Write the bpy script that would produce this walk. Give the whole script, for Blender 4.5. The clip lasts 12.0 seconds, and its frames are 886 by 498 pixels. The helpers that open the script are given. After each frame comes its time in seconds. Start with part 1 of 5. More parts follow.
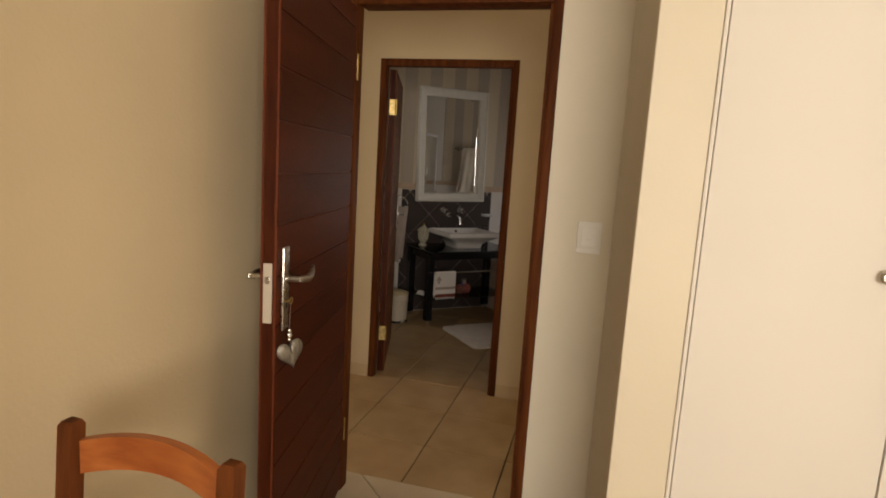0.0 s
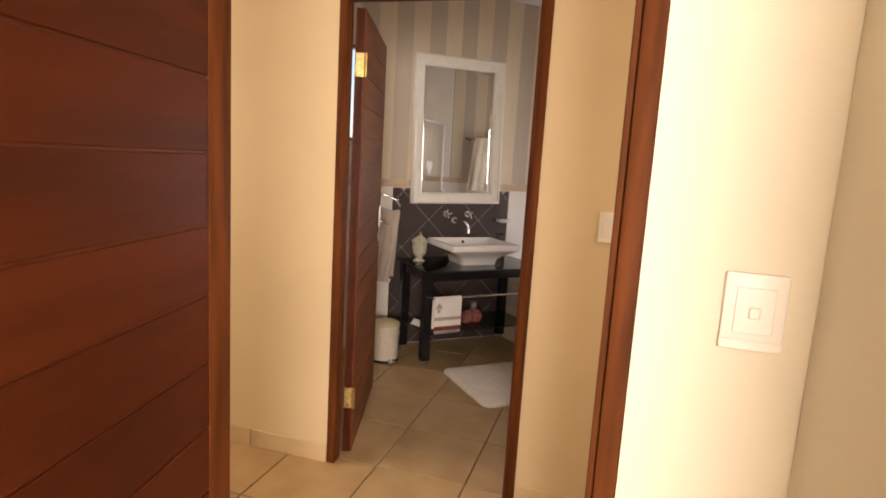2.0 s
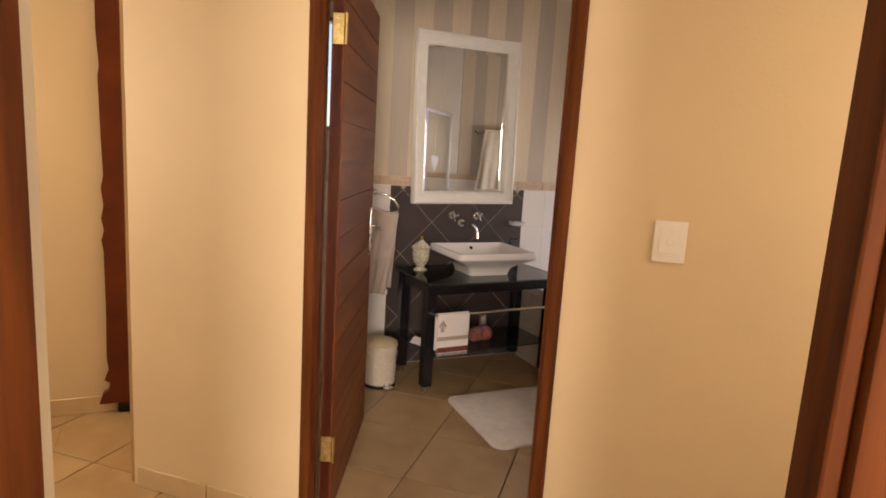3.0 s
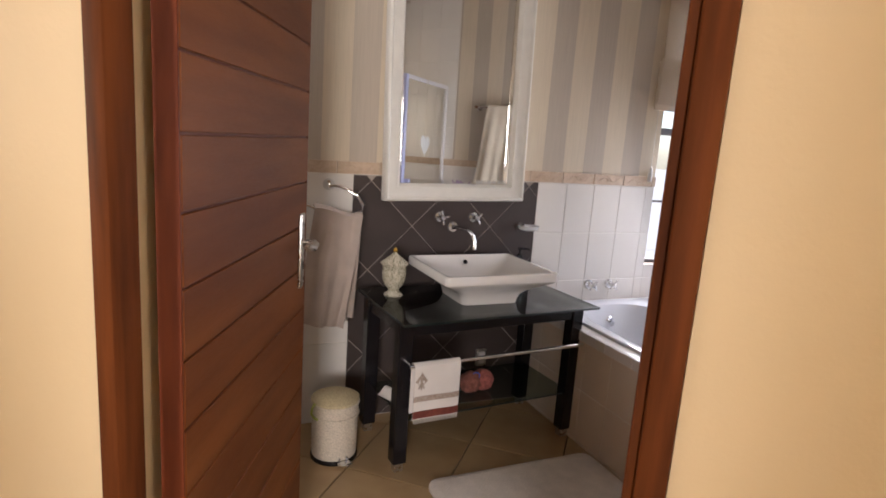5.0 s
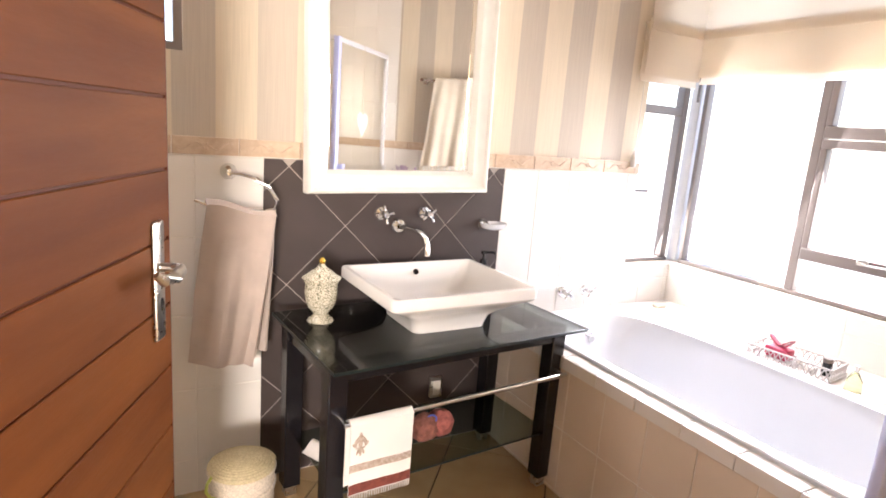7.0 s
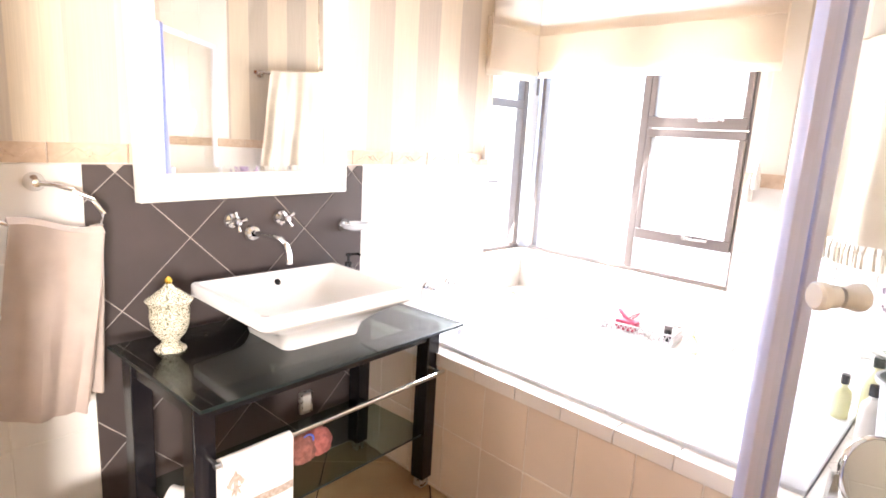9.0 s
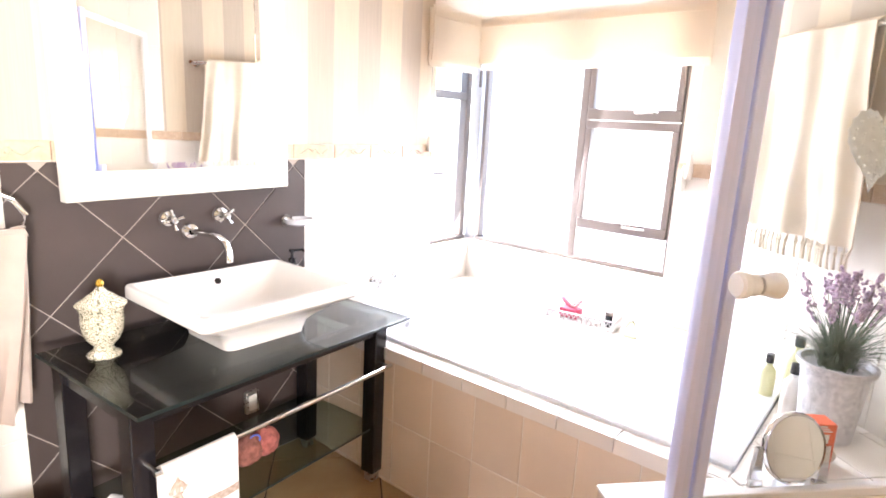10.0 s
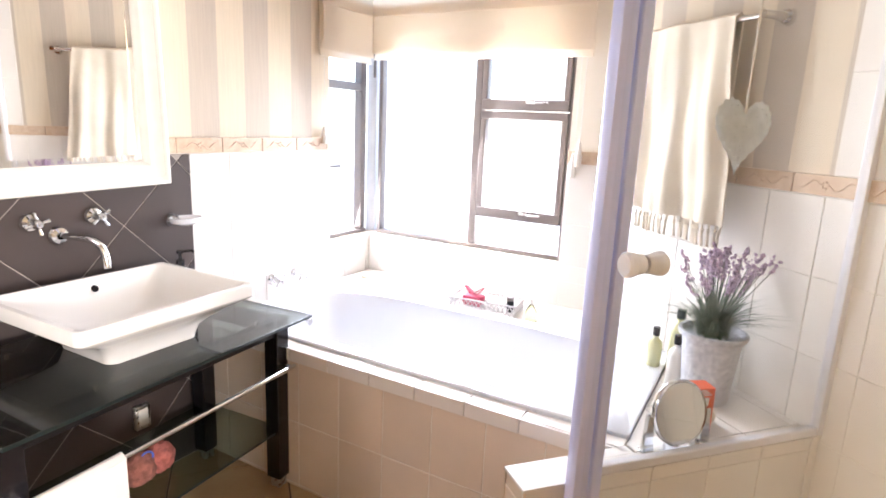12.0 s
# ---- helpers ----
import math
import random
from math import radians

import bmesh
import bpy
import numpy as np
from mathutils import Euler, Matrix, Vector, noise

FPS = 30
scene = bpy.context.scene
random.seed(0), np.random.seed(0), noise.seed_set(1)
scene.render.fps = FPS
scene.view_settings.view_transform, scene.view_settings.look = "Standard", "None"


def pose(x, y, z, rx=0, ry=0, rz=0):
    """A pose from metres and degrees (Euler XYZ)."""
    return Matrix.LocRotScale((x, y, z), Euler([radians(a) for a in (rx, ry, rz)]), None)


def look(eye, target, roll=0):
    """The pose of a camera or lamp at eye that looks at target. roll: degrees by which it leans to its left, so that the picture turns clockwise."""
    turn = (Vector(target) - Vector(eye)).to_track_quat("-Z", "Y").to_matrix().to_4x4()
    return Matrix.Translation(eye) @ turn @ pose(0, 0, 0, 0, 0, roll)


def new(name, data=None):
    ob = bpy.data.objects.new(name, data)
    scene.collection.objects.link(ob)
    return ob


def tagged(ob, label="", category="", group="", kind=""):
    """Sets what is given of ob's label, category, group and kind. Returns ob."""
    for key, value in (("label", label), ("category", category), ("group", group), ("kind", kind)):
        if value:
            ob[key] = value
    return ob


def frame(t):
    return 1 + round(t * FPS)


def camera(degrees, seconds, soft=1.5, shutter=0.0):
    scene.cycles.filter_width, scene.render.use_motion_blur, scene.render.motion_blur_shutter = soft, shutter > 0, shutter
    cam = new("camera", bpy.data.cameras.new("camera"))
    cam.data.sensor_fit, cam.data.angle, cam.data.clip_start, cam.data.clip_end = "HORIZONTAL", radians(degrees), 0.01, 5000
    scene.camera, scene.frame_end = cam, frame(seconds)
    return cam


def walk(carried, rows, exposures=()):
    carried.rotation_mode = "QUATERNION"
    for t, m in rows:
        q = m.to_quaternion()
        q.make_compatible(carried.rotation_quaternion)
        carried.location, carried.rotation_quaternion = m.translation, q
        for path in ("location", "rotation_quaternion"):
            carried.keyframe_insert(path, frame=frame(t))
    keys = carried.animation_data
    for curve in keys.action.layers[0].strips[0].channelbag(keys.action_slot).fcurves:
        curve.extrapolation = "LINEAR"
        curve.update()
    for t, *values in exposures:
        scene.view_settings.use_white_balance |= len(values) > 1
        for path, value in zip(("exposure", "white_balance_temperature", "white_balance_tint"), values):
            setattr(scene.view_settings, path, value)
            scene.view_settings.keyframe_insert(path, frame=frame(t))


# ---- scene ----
cam = camera(75.1, 12.0, 1.8)
PATH = [
    (0, (0.467, -0.167, 1.44), (1.343, 1.608, 1.15), 3.5),
    (0.5, (0.648, 0.09, 1.427), (1.514, 1.868, 1.131), 3.4),
    (1, (0.81, 0.382, 1.429), (1.671, 2.162, 1.13), 3.4),
    (1.5, (0.978, 0.648, 1.414), (1.823, 2.436, 1.114), 3.4),
    (2, (1.11, 0.92, 1.4), (1.932, 2.718, 1.098), 3.4),
    (2.5, (1.218, 1.18, 1.382), (2.027, 2.983, 1.075), 3.5),
    (3, (1.359, 1.416, 1.384), (2.153, 3.225, 1.069), 3.5),
    (3.2, (1.422, 1.501, 1.379), (2.203, 3.314, 1.059), 3.5),
    (4.8, (1.82, 2.268, 1.365), (2.601, 4.074, 1.007), 3.5),
    (5, (1.852, 2.344, 1.364), (2.638, 4.147, 0.997), 4.0),
    (5.5, (1.917, 2.534, 1.358), (2.721, 4.326, 0.981), 4.0),
    (6, (1.987, 2.685, 1.34), (2.816, 4.463, 0.951), 3.9),
    (6.5, (2.067, 2.822, 1.324), (2.947, 4.575, 0.93), 3.9),
    (6.7, (2.089, 2.867, 1.327), (2.998, 4.602, 0.927), 4.2),
    (8.5, (2.092, 3.062, 1.32), (3.419, 4.511, 0.944), 3.3),
    (9, (2.067, 3.058, 1.324), (3.472, 4.428, 0.937), 3.3),
    (9.5, (2.064, 3.054, 1.333), (3.526, 4.358, 0.93), 3.2),
    (10, (2.078, 3.045, 1.341), (3.595, 4.281, 0.927), 3.1),
    (10.5, (2.081, 3.061, 1.338), (3.663, 4.212, 0.924), 3.0),
    (11, (2.093, 3.045, 1.345), (3.715, 4.135, 0.92), 2.9),
    (11.5, (2.089, 3.05, 1.346), (3.756, 4.069, 0.918), 2.8),
    (12, (2.095, 3.048, 1.338), (3.798, 4.006, 0.913), 2.6),
]
EXPOSURES = [
    (0, -0.58, 6500, 11), (0.5, -0.45, 6500, 12), (1.0, -0.08, 6500, 15), (1.5, 0.8, 6550, 16), (2.0, 1.1, 6600, 18), (2.5, 1.15, 6700, 19), (3.2, 1.07, 6750, 20), (5.0, 1.17, 5850, 16),
    (5.5, 1.88, 6100, 16), (6.5, 2.52, 6100, 16), (8.5, 3.12, 5850, 15), (9.5, 3.3, 5800, 14), (10.5, 3.13, 5700, 14), (12.0, 2.84, 5680, 13),
]
walk(cam, [(t, look(eye, target, roll)) for t, eye, target, roll in PATH], EXPOSURES)

# ---- light ----
world = bpy.data.worlds.new("sky")
scene.world = world
world.use_nodes = True
wn = world.node_tree.nodes
sky = wn.new("ShaderNodeTexSky")
sky.sky_type, sky.sun_disc = "NISHITA", False
sky.sun_elevation, sky.sun_rotation = radians(55), radians(100)
wn["Background"].inputs["Strength"].default_value = 0.12
world.node_tree.links.new(sky.outputs[0], wn["Background"].inputs[0])


def lamp(name, kind, energy, m, color=(1, 1, 1), size=(1, 1), angle=0.5):
    data = bpy.data.lights.new(name, kind)
    data.energy, data.color = energy, color
    if kind == "AREA":
        data.shape, data.size, data.size_y = "RECTANGLE", size[0], size[1]
    if kind == "SUN":
        data.angle = radians(angle)
    ob = new(name, data)
    ob.matrix_world = m
    return ob


DIAG = -41.0
DM = pose(0, 0, 0, 0, 0, DIAG)


def dg(s, n, z=0.0):
    """A place in the slanted part of the house, in world metres."""
    return DM @ Vector((s, n, z))


lamp("sun", "SUN", 3.0, look((-6, 2, 9), (0, 0, 0)), (1, 0.95, 0.88))
lamp("bath_window_light", "AREA", 6, look((4.60, 4.35, 1.2), (3.2, 3.3, 0.8)), (1.0, 0.94, 0.87), (0.95, 0.9))
lamp("bath_side_window_light", "AREA", 3.0, look((4.42, 4.93, 1.2), (4.0, 3.5, 0.8)), (1.0, 0.94, 0.87), (0.28, 0.9))
lamp("high_window_light", "AREA", 1.6, look((2.0, 4.93, 1.92), (2.6, 3.7, 1.0)), (1.0, 0.93, 0.84), (0.45, 0.4))
lamp("bedroom_window_light", "AREA", 114, look(dg(1.2, -1.5, 1.5), dg(0.05, 2.1, 1.25)), (1.0, 0.91, 0.77), (1.3, 1.1))
# No opening at this end; fill added to brighten the right-hand passage wall.
lamp("passage_end_fill", "AREA", 8.5, look(dg(1.45, 3.05, 1.5), dg(-0.6, 3.4, 1.2)), (1.0, 0.81, 0.57), (0.7, 1.1))
# Unseen source hung in the landing, added to fill the passage with warm light.
lamp("landing_fill", "AREA", 21, look(dg(-3.1, 2.6, 1.6), dg(-0.5, 3.3, 1.0)), (1.0, 0.81, 0.56), (0.9, 1.1))


# ---- materials ----
def material(name, base, rough=0.5, metal=0.0, vary=0.1, scale=6.0, bump=0.0, bump_scale=60.0, piece=0.0, second=None, coat=0.0, stretch=(1, 1, 1), spec=0.5):
    """A surface with large soft variation, fine grain, relief, and a change from piece to piece."""
    m = bpy.data.materials.new(name)
    m.use_nodes = True
    nt = m.node_tree
    nd, ln = nt.nodes, nt.links
    b = nd["Principled BSDF"]
    b.inputs["Roughness"].default_value, b.inputs["Metallic"].default_value = rough, metal
    b.inputs["Coat Weight"].default_value = coat
    b.inputs["Specular IOR Level"].default_value = spec
    tc, mp = nd.new("ShaderNodeTexCoord"), nd.new("ShaderNodeMapping")
    mp.inputs["Scale"].default_value = stretch
    ln.new(tc.outputs["Object"], mp.inputs[0])
    big, fine = nd.new("ShaderNodeTexNoise"), nd.new("ShaderNodeTexNoise")
    big.inputs["Scale"].default_value, big.inputs["Detail"].default_value = scale, 4
    fine.inputs["Scale"].default_value, fine.inputs["Detail"].default_value = bump_scale, 3
    info = nd.new("ShaderNodeObjectInfo")
    off = nd.new("ShaderNodeVectorMath")
    off.operation = "MULTIPLY_ADD"
    ln.new(info.outputs["Random"], off.inputs[0])
    off.inputs[1].default_value = (13, 7, 5) if piece else (0, 0, 0)
    ln.new(mp.outputs[0], off.inputs[2])
    ln.new(off.outputs[0], big.inputs["Vector"])
    ln.new(off.outputs[0], fine.inputs["Vector"])
    ramp = nd.new("ShaderNodeValToRGB")
    lo = second or tuple(c * (1 - vary) for c in base)
    hi = base if second else tuple(min(1, c * (1 + vary * 0.6)) for c in base)
    ramp.color_ramp.elements[0].position, ramp.color_ramp.elements[1].position = 0.32, 0.68
    ramp.color_ramp.elements[0].color, ramp.color_ramp.elements[1].color = (*lo, 1), (*hi, 1)
    ln.new(big.outputs[0], ramp.inputs[0])
    hsv = nd.new("ShaderNodeHueSaturation")
    ln.new(ramp.outputs[0], hsv.inputs["Color"])
    mr = nd.new("ShaderNodeMapRange")
    mr.inputs[3].default_value, mr.inputs[4].default_value = 1 - piece, 1 + piece
    ln.new(info.outputs["Random"], mr.inputs[0])
    ln.new(mr.outputs[0], hsv.inputs["Value"])
    ln.new(hsv.outputs[0], b.inputs["Base Color"])
    rr = nd.new("ShaderNodeMapRange")
    rr.inputs[3].default_value, rr.inputs[4].default_value = max(0.02, rough * 0.85), min(1, rough * 1.15)
    ln.new(fine.outputs[0], rr.inputs[0])
    ln.new(rr.outputs[0], b.inputs["Roughness"])
    if bump:
        bp = nd.new("ShaderNodeBump")
        bp.inputs["Strength"].default_value, bp.inputs["Distance"].default_value = 1.0, bump
        ln.new(fine.outputs[0], bp.inputs["Height"])
        ln.new(bp.outputs[0], b.inputs["Normal"])
    return m


def striped(name, a, b_col, width, start, axis=0):
    """Wallpaper with upright stripes and a fine weave."""
    m = material(name, a, 0.75, vary=0.04, scale=3, bump=0.0004, bump_scale=500, stretch=(1, 1, 0.15))
    nd, ln = m.node_tree.nodes, m.node_tree.links
    tc, sep = nd.new("ShaderNodeTexCoord"), nd.new("ShaderNodeSeparateXYZ")
    ln.new(tc.outputs["Object"], sep.inputs[0])
    sub, div, pp, gt = (nd.new("ShaderNodeMath") for _ in range(4))
    sub.operation, div.operation, pp.operation, gt.operation = "SUBTRACT", "DIVIDE", "PINGPONG", "GREATER_THAN"
    ln.new(sep.outputs[axis], sub.inputs[0])
    sub.inputs[1].default_value = start - width / 2
    ln.new(sub.outputs[0], div.inputs[0])
    div.inputs[1].default_value = width
    ln.new(div.outputs[0], pp.inputs[0])
    pp.inputs[1].default_value = 1
    ln.new(pp.outputs[0], gt.inputs[0])
    gt.inputs[1].default_value = 0.5
    mix = nd.new("ShaderNodeMix")
    mix.data_type = "RGBA"
    hsv = next(n for n in nd if n.type == "HUE_SAT")
    ln.new(gt.outputs[0], mix.inputs[0])
    ln.new(hsv.outputs[0], mix.inputs[6])
    mix.inputs[7].default_value = (*b_col, 1)
    thread = nd.new("ShaderNodeTexNoise")
    thread.inputs["Scale"].default_value = 1.0
    mp = nd.new("ShaderNodeMapping")
    mp.inputs["Scale"].default_value = (350, 350, 6)
    ln.new(tc.outputs["Object"], mp.inputs[0])
    ln.new(mp.outputs[0], thread.inputs["Vector"])
    h2, r2 = nd.new("ShaderNodeHueSaturation"), nd.new("ShaderNodeMapRange")
    r2.inputs[1].default_value, r2.inputs[2].default_value, r2.inputs[3].default_value, r2.inputs[4].default_value = 0.3, 0.7, 0.93, 1.05
    ln.new(thread.outputs[0], r2.inputs[0])
    ln.new(r2.outputs[0], h2.inputs["Value"])
    ln.new(mix.outputs[2], h2.inputs["Color"])
    ln.new(h2.outputs[0], nd["Principled BSDF"].inputs["Base Color"])
    return m


def glass_material(name, tint=(0.97, 0.99, 0.98), rough=0.0):
    m = bpy.data.materials.new(name)
    m.use_nodes = True
    b = m.node_tree.nodes["Principled BSDF"]
    b.inputs["Base Color"].default_value = (*tint, 1)
    b.inputs["Transmission Weight"].default_value, b.inputs["Roughness"].default_value, b.inputs["IOR"].default_value = 1, rough, 1.45
    return m


def thin_glass(name, tint=(1, 1, 1), gloss=0.05):
    """A sheet too thin to bend light: clear, with a mirror's gloss towards grazing."""
    m = bpy.data.materials.new(name)
    m.use_nodes = True
    nd, ln = m.node_tree.nodes, m.node_tree.links
    tr, gl, mix, lw = nd.new("ShaderNodeBsdfTransparent"), nd.new("ShaderNodeBsdfGlossy"), nd.new("ShaderNodeMixShader"), nd.new("ShaderNodeLayerWeight")
    pw, fr = nd.new("ShaderNodeMath"), nd.new("ShaderNodeMapRange")
    tr.inputs[0].default_value = (*tint, 1)
    gl.inputs["Roughness"].default_value = 0.02
    lw.inputs[0].default_value = 0.5
    pw.operation, pw.inputs[1].default_value = "POWER", 4.6
    fr.inputs[3].default_value, fr.inputs[4].default_value = gloss, 0.9
    ln.new(lw.outputs["Facing"], pw.inputs[0])
    ln.new(pw.outputs[0], fr.inputs[0])
    ln.new(fr.outputs[0], mix.inputs[0])
    ln.new(tr.outputs[0], mix.inputs[1])
    ln.new(gl.outputs[0], mix.inputs[2])
    ln.new(mix.outputs[0], nd["Material Output"].inputs[0])
    return m


CREAM = material("cream_paint", (0.64, 0.51, 0.32), 0.6, vary=0.05, scale=2, bump=0.0006, bump_scale=90)
WHITEWALL = material("pale_paint", (0.68, 0.62, 0.5), 0.6, vary=0.04, scale=2, bump=0.0006, bump_scale=90)
CEIL = material("ceiling_paint", (0.8, 0.78, 0.74), 0.8, vary=0.03, bump=0.0003)
REDWOOD = material("red_stained_wood", (0.145, 0.033, 0.01), 0.45, vary=0.3, spec=0.2, second=(0.09, 0.02, 0.007), scale=5, bump=0.0002, bump_scale=120, stretch=(1, 6, 1))
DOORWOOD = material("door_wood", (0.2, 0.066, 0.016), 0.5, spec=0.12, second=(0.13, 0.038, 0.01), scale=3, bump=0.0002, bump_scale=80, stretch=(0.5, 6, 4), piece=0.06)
# Door wood again, darkened and reddened for the bedroom's light and white balance.
DOORWOOD_DIM = material("door_wood_dimmed", (0.09, 0.018, 0.005), 0.5, spec=0.12, second=(0.055, 0.011, 0.003), scale=3, bump=0.0002, bump_scale=80, stretch=(0.5, 6, 4), piece=0.06)
FRAMEWOOD = material("frame_wood", (0.135, 0.04, 0.0105), 0.55, spec=0.06, second=(0.062, 0.018, 0.006), scale=6, bump=0.0003, bump_scale=90, stretch=(6, 6, 0.5))
ORANGEWOOD = material("orange_pine", (0.42, 0.13, 0.03), 0.4, second=(0.28, 0.07, 0.015), scale=7, bump=0.0002, bump_scale=80, stretch=(1, 6, 6))
TILEFLOOR = material("buff_floor_tile", (0.42, 0.29, 0.15), 0.35, second=(0.33, 0.21, 0.1), scale=5, bump=0.0003, bump_scale=40, piece=0.05)
PALETILE = material("pale_floor_tile", (0.55, 0.45, 0.32), 0.35, second=(0.48, 0.38, 0.26), scale=5, bump=0.0003, bump_scale=40, piece=0.04)
GROUT = material("brown_grout", (0.1, 0.07, 0.045), 0.9, vary=0.2, bump=0.0004)
PALEGROUT = material("pale_grout", (0.82, 0.78, 0.71), 0.9, vary=0.1, bump=0.0004)
SKIRTTILE = material("buff_skirting_tile", (0.56, 0.42, 0.25), 0.35, vary=0.08, scale=8, piece=0.04)
WHITETILE = material("white_wall_tile", (0.78, 0.74, 0.69), 0.22, vary=0.03, scale=3, bump=0.0003, bump_scale=14, piece=0.015)
PANELTILE = material("sand_wall_tile", (0.74, 0.62, 0.5), 0.25, vary=0.05, scale=4, bump=0.0003, bump_scale=14, piece=0.03)
DARKTILE = material("dark_brown_tile", (0.055, 0.04, 0.036), 0.4, vary=0.12, scale=6, bump=0.0002, bump_scale=60, piece=0.07)
DADO = material("dado_tile", (0.62, 0.48, 0.35), 0.35, second=(0.5, 0.36, 0.25), scale=30, bump=0.0012, bump_scale=45, piece=0.03)
DADORELIEF = material("dado_relief", (0.58, 0.43, 0.31), 0.4, vary=0.15, scale=30)
STRIPES = striped("striped_wallpaper", (0.68, 0.585, 0.45), (0.51, 0.44, 0.36), 0.127, 3.50)
STRIPES_SLANT = striped("striped_wallpaper_slant", (0.68, 0.585, 0.45), (0.51, 0.44, 0.36), 0.127, 4.938, 1)
WHITEPAINT = material("white_painted_wood", (0.75, 0.72, 0.66), 0.4, vary=0.04, scale=20, bump=0.0003, bump_scale=40)
WARDROBE = material("white_lacquer", (0.74, 0.69, 0.62), 0.6, vary=0.02, scale=2, spec=0.25)
BLACKWOOD = material("black_lacquered_wood", (0.009, 0.0075, 0.009), 0.22, vary=0.2, spec=0.4)
CERAMIC = material("white_ceramic", (0.8, 0.77, 0.74), 0.08, vary=0.01, coat=0.5)
ACRYLIC = material("white_acrylic", (0.68, 0.69, 0.72), 0.12, vary=0.01, coat=0.3)
CHROME = material("chrome", (0.75, 0.75, 0.75), 0.07, 1.0, vary=0.02)
STEEL = material("brushed_steel", (0.55, 0.52, 0.48), 0.28, 1.0, vary=0.05)
LOCKMETAL = material("pale_lock_metal", (0.62, 0.55, 0.45), 0.5, 0.5, vary=0.08)
BRASS = material("worn_brass", (0.55, 0.4, 0.15), 0.35, 1.0, vary=0.25, scale=40)
ALU = material("bronze_aluminium", (0.19, 0.16, 0.145), 0.45, 0.3, vary=0.08)
WHITEALU = material("white_aluminium", (0.72, 0.71, 0.74), 0.3, 0.1, vary=0.03)
# White aluminium again, with the lilac window glare on the posts put into its colour.
GLAREALU = material("glare_white_aluminium", (0.62, 0.66, 0.96), 0.3, 0.1, vary=0.03)
KNOBWHITE = material("white_knob", (0.8, 0.8, 0.82), 0.25, vary=0.02)
# Cream made paler to carry the glare on the wall by the window.
GLARECREAM = material("glare_cream_wall", (0.76, 0.7, 0.6), 0.6, vary=0.04, scale=2, bump=0.0004, bump_scale=90)
EDGEPAINT = material("pale_cream_paint", (0.69, 0.61, 0.47), 0.5, vary=0.04, scale=2, bump=0.0004, bump_scale=90)
PLASTIC = material("white_plastic", (0.76, 0.73, 0.68), 0.35, vary=0.02)
MIRROR = material("mirror_silver", (0.88, 0.88, 0.86), 0.01, 1.0, vary=0.0)
BLINDCLOTH = material("cream_blind_cloth", (0.8, 0.75, 0.67), 0.9, vary=0.04, bump=0.0004, bump_scale=400)
bn_ = BLINDCLOTH.node_tree
sheer, blend = bn_.nodes.new("ShaderNodeBsdfTranslucent"), bn_.nodes.new("ShaderNodeMixShader")
sheer.inputs[0].default_value = (0.93, 0.86, 0.76, 1)
blend.inputs[0].default_value = 0.68
bn_.links.new(bn_.nodes["Principled BSDF"].outputs[0], blend.inputs[1])
bn_.links.new(sheer.outputs[0], blend.inputs[2])
bn_.links.new(blend.outputs[0], bn_.nodes["Material Output"].inputs[0])
TAUPE = material("taupe_towelling", (0.46, 0.38, 0.33), 0.95, vary=0.08, scale=12, bump=0.0015, bump_scale=350)
THROW = material("cream_throw_cloth", (0.68, 0.6, 0.48), 0.9, vary=0.06, scale=14, bump=0.0006, bump_scale=300)
HANDTOWEL = material("white_hand_towel", (0.75, 0.7, 0.66), 0.95, vary=0.05, bump=0.001, bump_scale=350)
MATCLOTH = material("white_bath_mat", (0.72, 0.65, 0.58), 0.97, vary=0.08, scale=20, bump=0.003, bump_scale=220)
TABLEGLASS = thin_glass("table_glass", (0.42, 0.46, 0.44), 0.05)
SHELFGLASS = thin_glass("shelf_glass", (0.6, 0.66, 0.63), 0.02)
CLEAR = thin_glass("clear_glass", (0.985, 0.99, 0.99), 0.02)
WINDOWGLASS = thin_glass("window_glass", (0.99, 0.99, 0.99), 0.03)
GLASSEDGE = material("green_glass_edge", (0.006, 0.013, 0.011), 0.4, vary=0.1)
PAVING = material("pale_paving", (0.5, 0.46, 0.4), 0.9, vary=0.15, scale=1.0, bump=0.002)


MIDGROUT = material("tan_grout", (0.38, 0.33, 0.29), 0.9, vary=0.1, bump=0.0004)


# ---- mesh helpers ----
def add_box(bm, lo, hi, bevel=0.0, segs=1):
    lo, hi = Vector(lo), Vector(hi)
    c, d = (lo + hi) / 2, hi - lo
    r = bmesh.ops.create_cube(bm, size=1, matrix=Matrix.Translation(c) @ Matrix.Diagonal((*d, 1)))
    if bevel:
        es = list({e for v in r["verts"] for e in v.link_edges})
        bmesh.ops.bevel(bm, geom=es, offset=bevel, segments=segs, profile=0.5, affect="EDGES")
    return bm


def box(lo, hi, bevel=0.0, segs=1):
    return add_box(bmesh.new(), lo, hi, bevel, segs)


def add_cyl(bm, a, b, r1, r2=None, n=20):
    a, b = Vector(a), Vector(b)
    m = Matrix.Translation((a + b) / 2) @ (b - a).to_track_quat("Z", "Y").to_matrix().to_4x4()
    bmesh.ops.create_cone(bm, cap_ends=True, segments=n, radius1=r1, radius2=r1 if r2 is None else r2, depth=(b - a).length, matrix=m)
    return bm


def cyl(a, b, r1, r2=None, n=20):
    return add_cyl(bmesh.new(), a, b, r1, r2, n)


